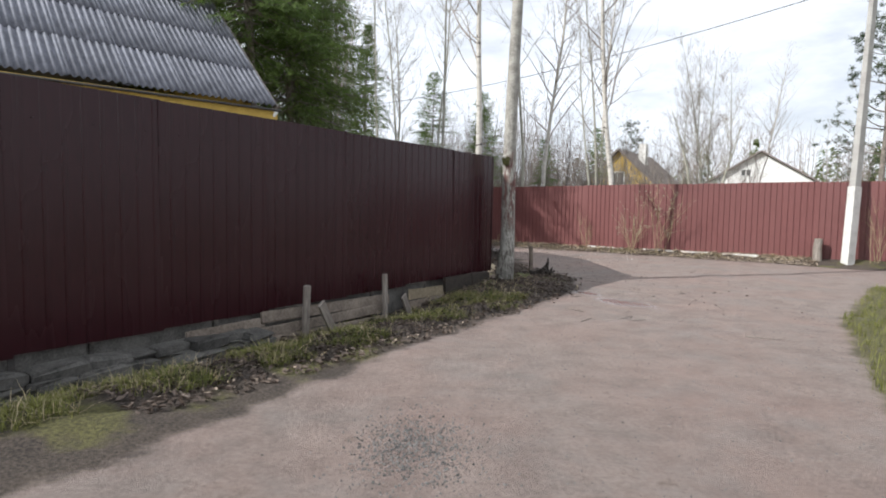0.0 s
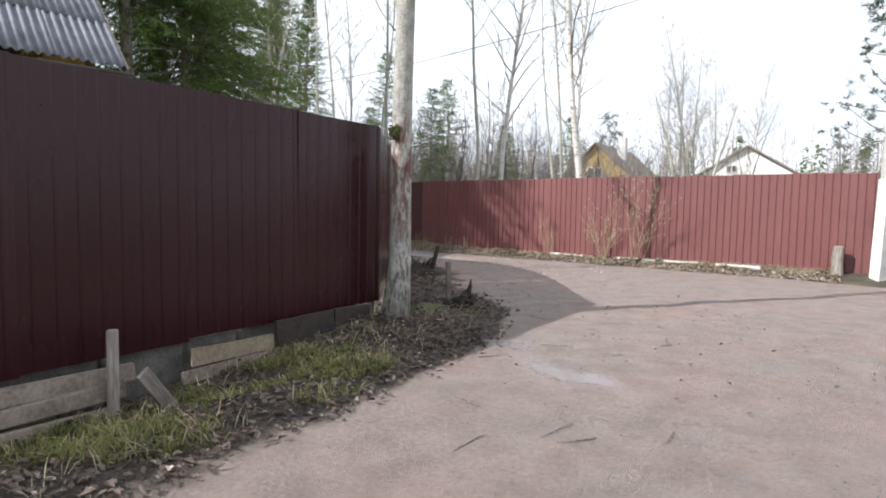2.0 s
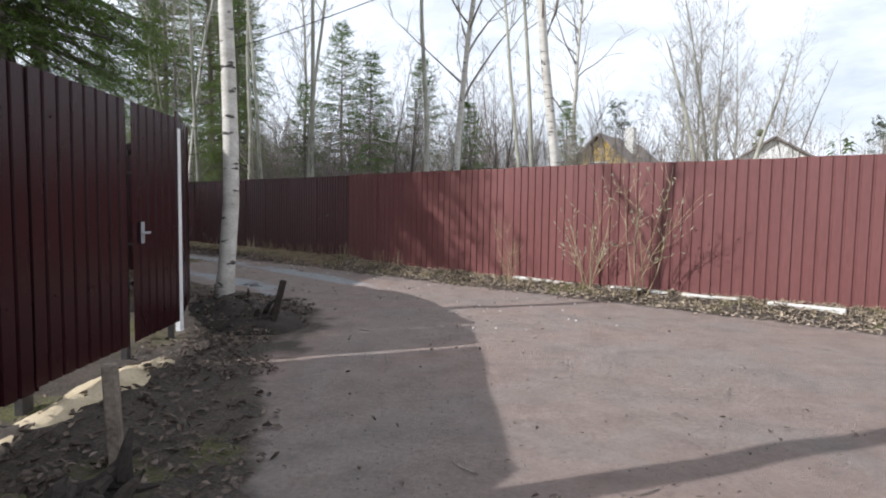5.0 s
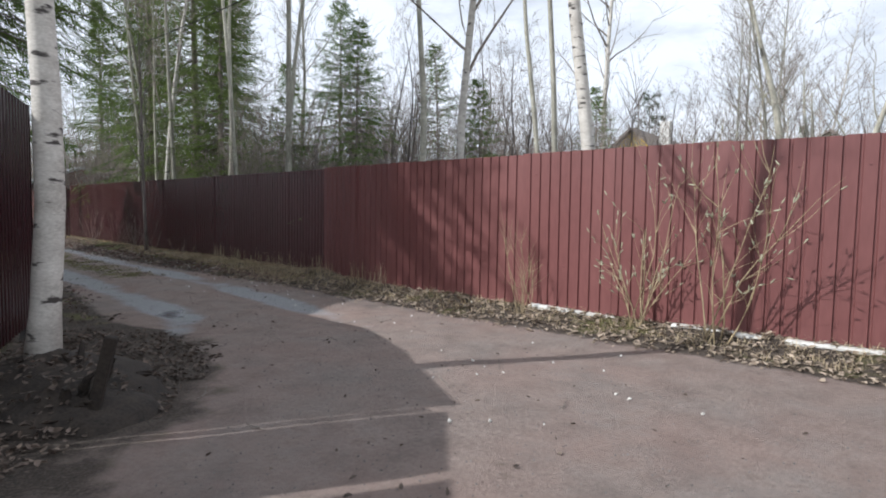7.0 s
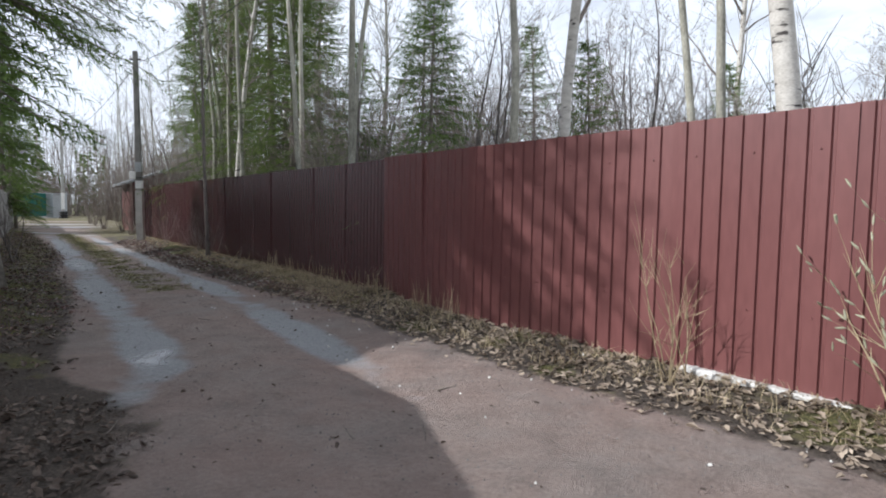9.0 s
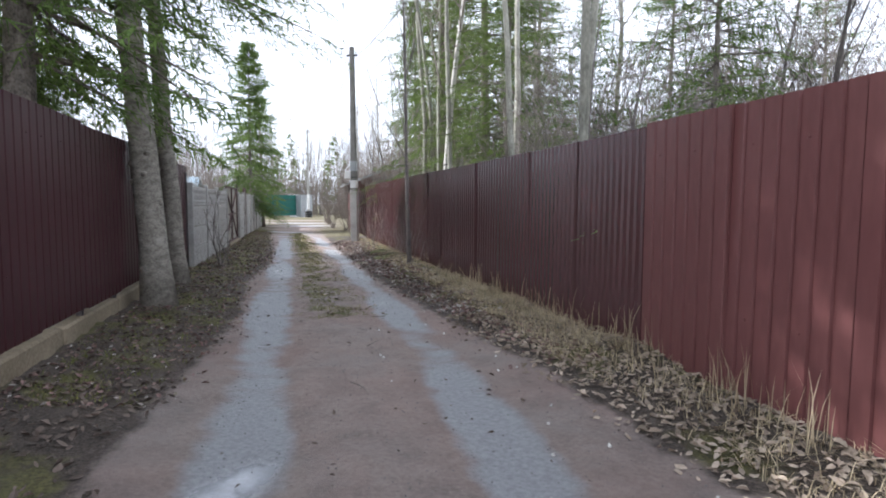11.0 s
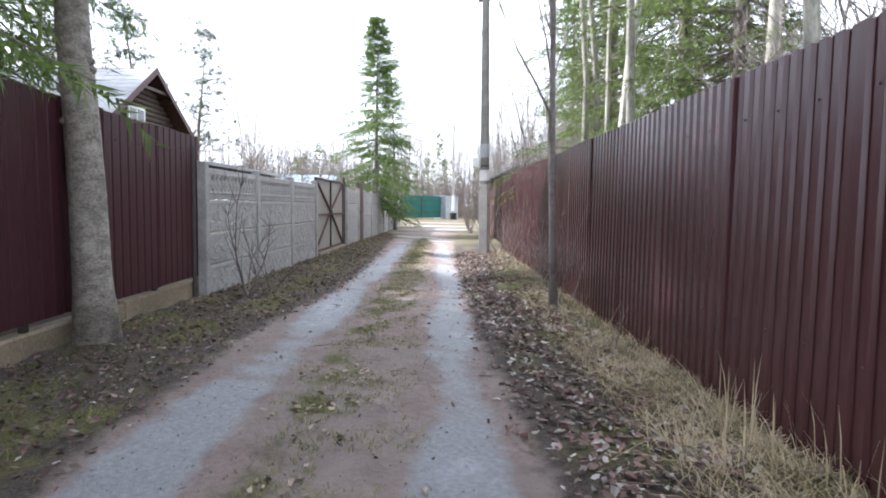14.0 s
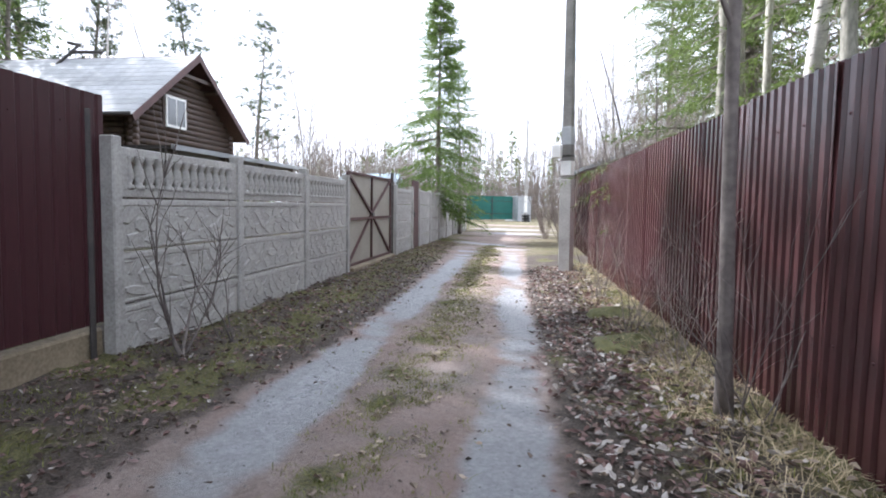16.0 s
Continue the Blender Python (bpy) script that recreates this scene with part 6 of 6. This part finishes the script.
def blades(name, places, material, label, h=(0.05, 0.14), per=5, lean=0.5, width=0.0026):
    r = random.Random(len(places) + 1)
    g = Geo()
    for x, y, z in places:
        for _ in range(per):
            a, hh = r.uniform(0, 6.283), r.uniform(*h)
            ox, oy = x + r.gauss(0, 0.025), y + r.gauss(0, 0.025)
            l = hh * abs(r.gauss(0, lean))
            dx, dy = l * math.cos(a), l * math.sin(a)
            sx, sy = -math.sin(a) * width, math.cos(a) * width
            zz = z - 0.008
            g.add([(ox - sx, oy - sy, zz), (ox + sx, oy + sy, zz), (ox + dx * 0.4 + sx * 0.8, oy + dy * 0.4 + sy * 0.8, zz + hh * 0.6), (ox + dx * 0.4 - sx * 0.8, oy + dy * 0.4 - sy * 0.8, zz + hh * 0.6), (ox + dx, oy + dy, zz + hh * 0.92)], [(0, 1, 2, 3), (3, 2, 4)])
    tagged(part(name, g, material), label, "grass", kind="stuff")


RIGHT_VERGE = FENCE_R[1:] + FENCE_R2[1:]
leaves("leaf_litter", scatter_places(1, 11000, FENCE_R[1:] + FENCE_R2[1:2], 0.02, 1.7), M_LITTER, "pale brown fallen leaves along the red fence")
leaves("leaf_litter", scatter_places(2, 5500, FENCE_R2, 0.35, 1.75, True, -0.12), M_LITTER_PURPLE, "damp purple-brown leaves heaped along the lane's edge", (0.02, 0.045))
leaves("leaf_litter", scatter_places(22, 3600, FENCE_R2, 0.2, 1.75, True, -0.12), M_LITTER_DARK, "damp brown leaves heaped along the lane's edge", (0.012, 0.036))
leaves("leaf_litter", scatter_places(23, 2600, FENCE_R2[1:], 0.2, 1.75, True, -0.1), M_LITTER_PALE, "bleached leaves lying among the brown ones", (0.018, 0.042))
leaves("leaf_litter", scatter_places(24, 2600, FENCE_R2[1:], 0.02, 1.7, True, -0.1), M_LITTER, "pale brown leaves along the maroon fence", (0.012, 0.032))
leaves("leaf_litter", scatter_places(3, 8500, FENCE_1[1:], -2.0, -0.05), M_LITTER_DARK, "dark fallen leaves along the first fence", (0.015, 0.036))
leaves("leaf_litter", scatter_places(63, 700, FENCE_1[1:], -1.9, -0.3), M_LITTER, "bleached grey leaves along the first fence", (0.015, 0.032))
leaves("leaf_litter", scatter_places(4, 10000, FENCE_3 + [(-14, 29.9), (-22, 36.5)], -2.2, -0.05), M_LITTER_DARK, "dark fallen leaves under the spruces", (0.012, 0.032))
leaves("leaf_litter", scatter_places(34, 6000, FENCE_3 + [(-14, 29.9), (-22, 36.5)], -2.1, -0.05), M_LITTER_PURPLE, "purple-brown leaves below the concrete fence", (0.014, 0.036))
leaves("leaf_litter", scatter_places(35, 900, FENCE_3 + [(-14, 29.9), (-22, 36.5)], -2.1, -0.05), M_LITTER_PALE, "bleached leaves below the concrete fence", (0.012, 0.03))
leaves("leaf_litter", scatter_places(5, 2600, [(1.6, 12.5), (1.9, 15.0), (0.9, 17.3), (-0.6, 19.3), (-2.5, 20.8)], -1.2, 0.9), M_LITTER_DARK, "dark fallen leaves round the birch")
r = random.Random(76)
P = []
for _ in range(6500):
    a, q = r.uniform(0, 6.283), 2.1 * math.sqrt(r.random())
    P.append((0.85 + q * math.cos(a), 17.0 + q * 1.15 * math.sin(a)))
P = np.array(P)
P = P[road_depth(P[:, 0], P[:, 1]) < 0.33 + 0.12 * waves(P[:, 0], P[:, 1], 44, 0.8)]
P = P[P[:, 0] > 1.1 - 0.42 * (P[:, 1] - 15.5)]
heap = 0.27 * np.clip(1 - np.hypot(P[:, 0] - 0.78, P[:, 1] - 17.2) / 0.85, 0, 1) ** 0.8 + 0.20 * np.clip(1 - np.hypot(P[:, 0] - 1.28, P[:, 1] - 16.85) / 0.52, 0, 1)
leaves("leaf_litter", np.column_stack([P, ground_height(P[:, 0], P[:, 1]) + heap]), M_LITTER_DARK, "brown leaves lying over the birch mound", (0.014, 0.034))
P = np.array([(1.9 + r.gauss(0, 0.45), 12.2 + r.gauss(0, 0.7)) for _ in range(1500)])
P = P[road_depth(P[:, 0], P[:, 1]) < 0.1]
leaves("leaf_litter", np.column_stack([P, ground_height(P[:, 0], P[:, 1]) + 0.01]), M_LITTER_DARK, "brown leaves round the old birch", (0.014, 0.034))
r = random.Random(77)
P = np.array([on_verge(r, [(3.6, 9), (4.6, 16), (1.8, 21), (-4.8, 26.6), (-12, 32)], -1.8, 1.8) for _ in range(900)])
leaves("leaf_litter", np.column_stack([P, ground_height(P[:, 0], P[:, 1])]), M_LITTER_DARK, "scattered leaves and chips on the track", (0.010, 0.026))
blades("dry_grass", scatter_places(6, 800, [(0.9, 23.9), (-1.1, 25.62), (-4.0, 27.9)], 0.02, 0.6), M_DRY, "matted straw-coloured grass along the maroon fence", (0.05, 0.15), 6, 2.4)
blades("dry_grass", scatter_places(17, 450, [(-1.1, 25.62), (-5.2, 28.87), (-8.0, 31.2)], 0.05, 0.55), M_DRY, "matted straw lying along the maroon fence", (0.03, 0.10), 7, 2.8)
blades("grass_tufts", scatter_places(18, 1500, [(-1.1, 25.62), (-5.2, 28.87), (-10.0, 32.8)], 0.1, 0.75), M_GRASS, "low mossy grass along the maroon fence", (0.012, 0.05), 6, 1.4)
blades("dry_grass", scatter_places(16, 750, [(-4.0, 27.9), (-5.2, 28.87), (-12.7, 35.0)], 0.02, 0.6), M_DRY, "thin dry grass along the maroon fence", (0.03, 0.09), 5, 1.6)
blades("dry_grass", scatter_places(7, 700, FENCE_R[1:], 0.02, 0.6), M_DRY, "dry grass at the foot of the red fence", (0.03, 0.12), 6, 1.6)
blades("dry_grass", scatter_places(8, 70, [(2.4, 22.6), (-1.1, 25.62), (-2.6, 26.8)], 0.05, 0.35), M_DRY, "tall dry grass stalks before the fence", (0.2, 0.5), 3, 0.35, 0.003)
P = scatter_places(9, 6000, [(-3.6, 4.8), (0.35, 11.0)], -1.75, -0.25)
P = P[waves(P[:, 0], P[:, 1], 91, 0.9) > 0.05]
blades("grass_tufts", P, M_GRASS, "green grass tufts along the first fence", (0.03, 0.11), 6, 1.3)
blades("dry_grass", P[::4] + np.array([0.04, 0.03, 0.0]), M_DRY, "straw blades among the green grass tufts", (0.04, 0.12), 4, 1.8)
blades("dry_grass", scatter_places(10, 550, FENCE_1, -1.7, -0.1), M_DRY, "dry grass along the first fence", (0.04, 0.15), 4, 1.0)
blades("grass_tufts", scatter_places(11, 6000, FENCE_3 + [(-14, 29.9), (-24, 38)], -2.3, -0.1, True, -0.15), M_GRASS, "mossy grass below the spruces and concrete fence", (0.012, 0.05), 7, 1.4)
r = random.Random(78)
P = np.array([(lambda t, o: (-2.8 - 17 * t + o * 0.65, 24.1 + 13.8 * t + o * 0.76))(r.random(), r.gauss(-0.15, 0.21)) for _ in range(7000)])
P = P[waves(P[:, 0], P[:, 1], 12, 1.1) > -0.45]
P = np.column_stack([P, ground_height(P[:, 0], P[:, 1])])
blades("grass_tufts", P, M_GRASS, "low grass strip between the wheel ruts", (0.012, 0.04), 6, 1.6)
leaves("leaf_litter", P[::5], M_LITTER, "leaves caught in the grass between the ruts", (0.015, 0.035))
r = random.Random(79)
P = np.array([(r.uniform(3.2, 9.5), r.uniform(3.0, 13.5)) for _ in range(5200)])
P = P[road_depth(P[:, 0], P[:, 1]) < 0.0]
blades("grass_tufts", np.column_stack([P, ground_height(P[:, 0], P[:, 1])]), M_GRASS, "sunlit green grass on the outer verge", (0.04, 0.12), 6, 0.7)


def pebbles(name, places, material, label, size):
    r = random.Random(len(places) + 3)
    g = Geo()
    for x, y, z in places:
        s = r.uniform(*size)
        m = pose(x, y, z + s * 0.25, r.uniform(0, 360), r.uniform(0, 360), r.uniform(0, 360))
        pts = [Vector(p) * s * r.uniform(0.7, 1.1) for p in ((1, 0, 0), (-1, 0, 0), (0, 0.8, 0), (0, -0.8, 0), (0, 0, 0.6), (0, 0, -0.6))]
        g.add([tuple(m @ p) for p in pts], [(0, 2, 4), (2, 1, 4), (1, 3, 4), (3, 0, 4), (2, 0, 5), (1, 2, 5), (3, 1, 5), (0, 3, 5)])
    tagged(part(name, g, material), label, "stones", kind="stuff")


r = random.Random(80)
P = np.array([(r.gauss(0.50, 0.17), r.gauss(4.8, 0.24)) for _ in range(1500)])
pebbles("gravel_patch", np.column_stack([P, ground_height(P[:, 0], P[:, 1])]), M_GRAVEL, "patch of loose grey gravel on the track", (0.004, 0.012))
P = np.array([on_verge(r, [(2.2, 4), (4.6, 13), (4.2, 18.5), (1.5, 21.5), (-5, 26.6), (-12, 32)], -2.0, 2.0) for _ in range(9000)])
pebbles("loose_stones", np.column_stack([P, ground_height(P[:, 0], P[:, 1])]), M_GRAVEL, "small loose stones trodden into the track", (0.003, 0.010))
P = np.array([on_verge(r, [(4.6, 17), (4.0, 19.5), (2.0, 21.5), (-4, 26)], -1.2, 0.9) for _ in range(60)])
pebbles("white_pebbles", np.column_stack([P, ground_height(P[:, 0], P[:, 1])]), M_PEBBLE, "white pebbles scattered on the track", (0.012, 0.026))


def fallen_twigs():
    r = random.Random(81)
    for k in range(46):
        x, y = on_verge(r, [(2.8, 8), (4.2, 16), (1.6, 21), (-4.8, 26.4), (-10, 30.6)], -1.8, 1.8)
        g = Geo()
        a = r.uniform(0, 6.283)
        pts, _ = tube_path((0, 0, 0.006), (math.cos(a), math.sin(a), 0), r.uniform(0.12, 0.4), 5, 0.12, r)
        g.tube([(p.x, p.y, 0.006) for p in pts], [0.005, 0.005, 0.004, 0.004, 0.003, 0.002], 5)
        ob = part("fallen_twig", g, M_SBARK)
        ob.matrix_world = pose(x, y, gz(x, y) + 0.004)
        tagged(ob, "thin dark twig lying on the track", "twig", "fallen twigs")


fallen_twigs()
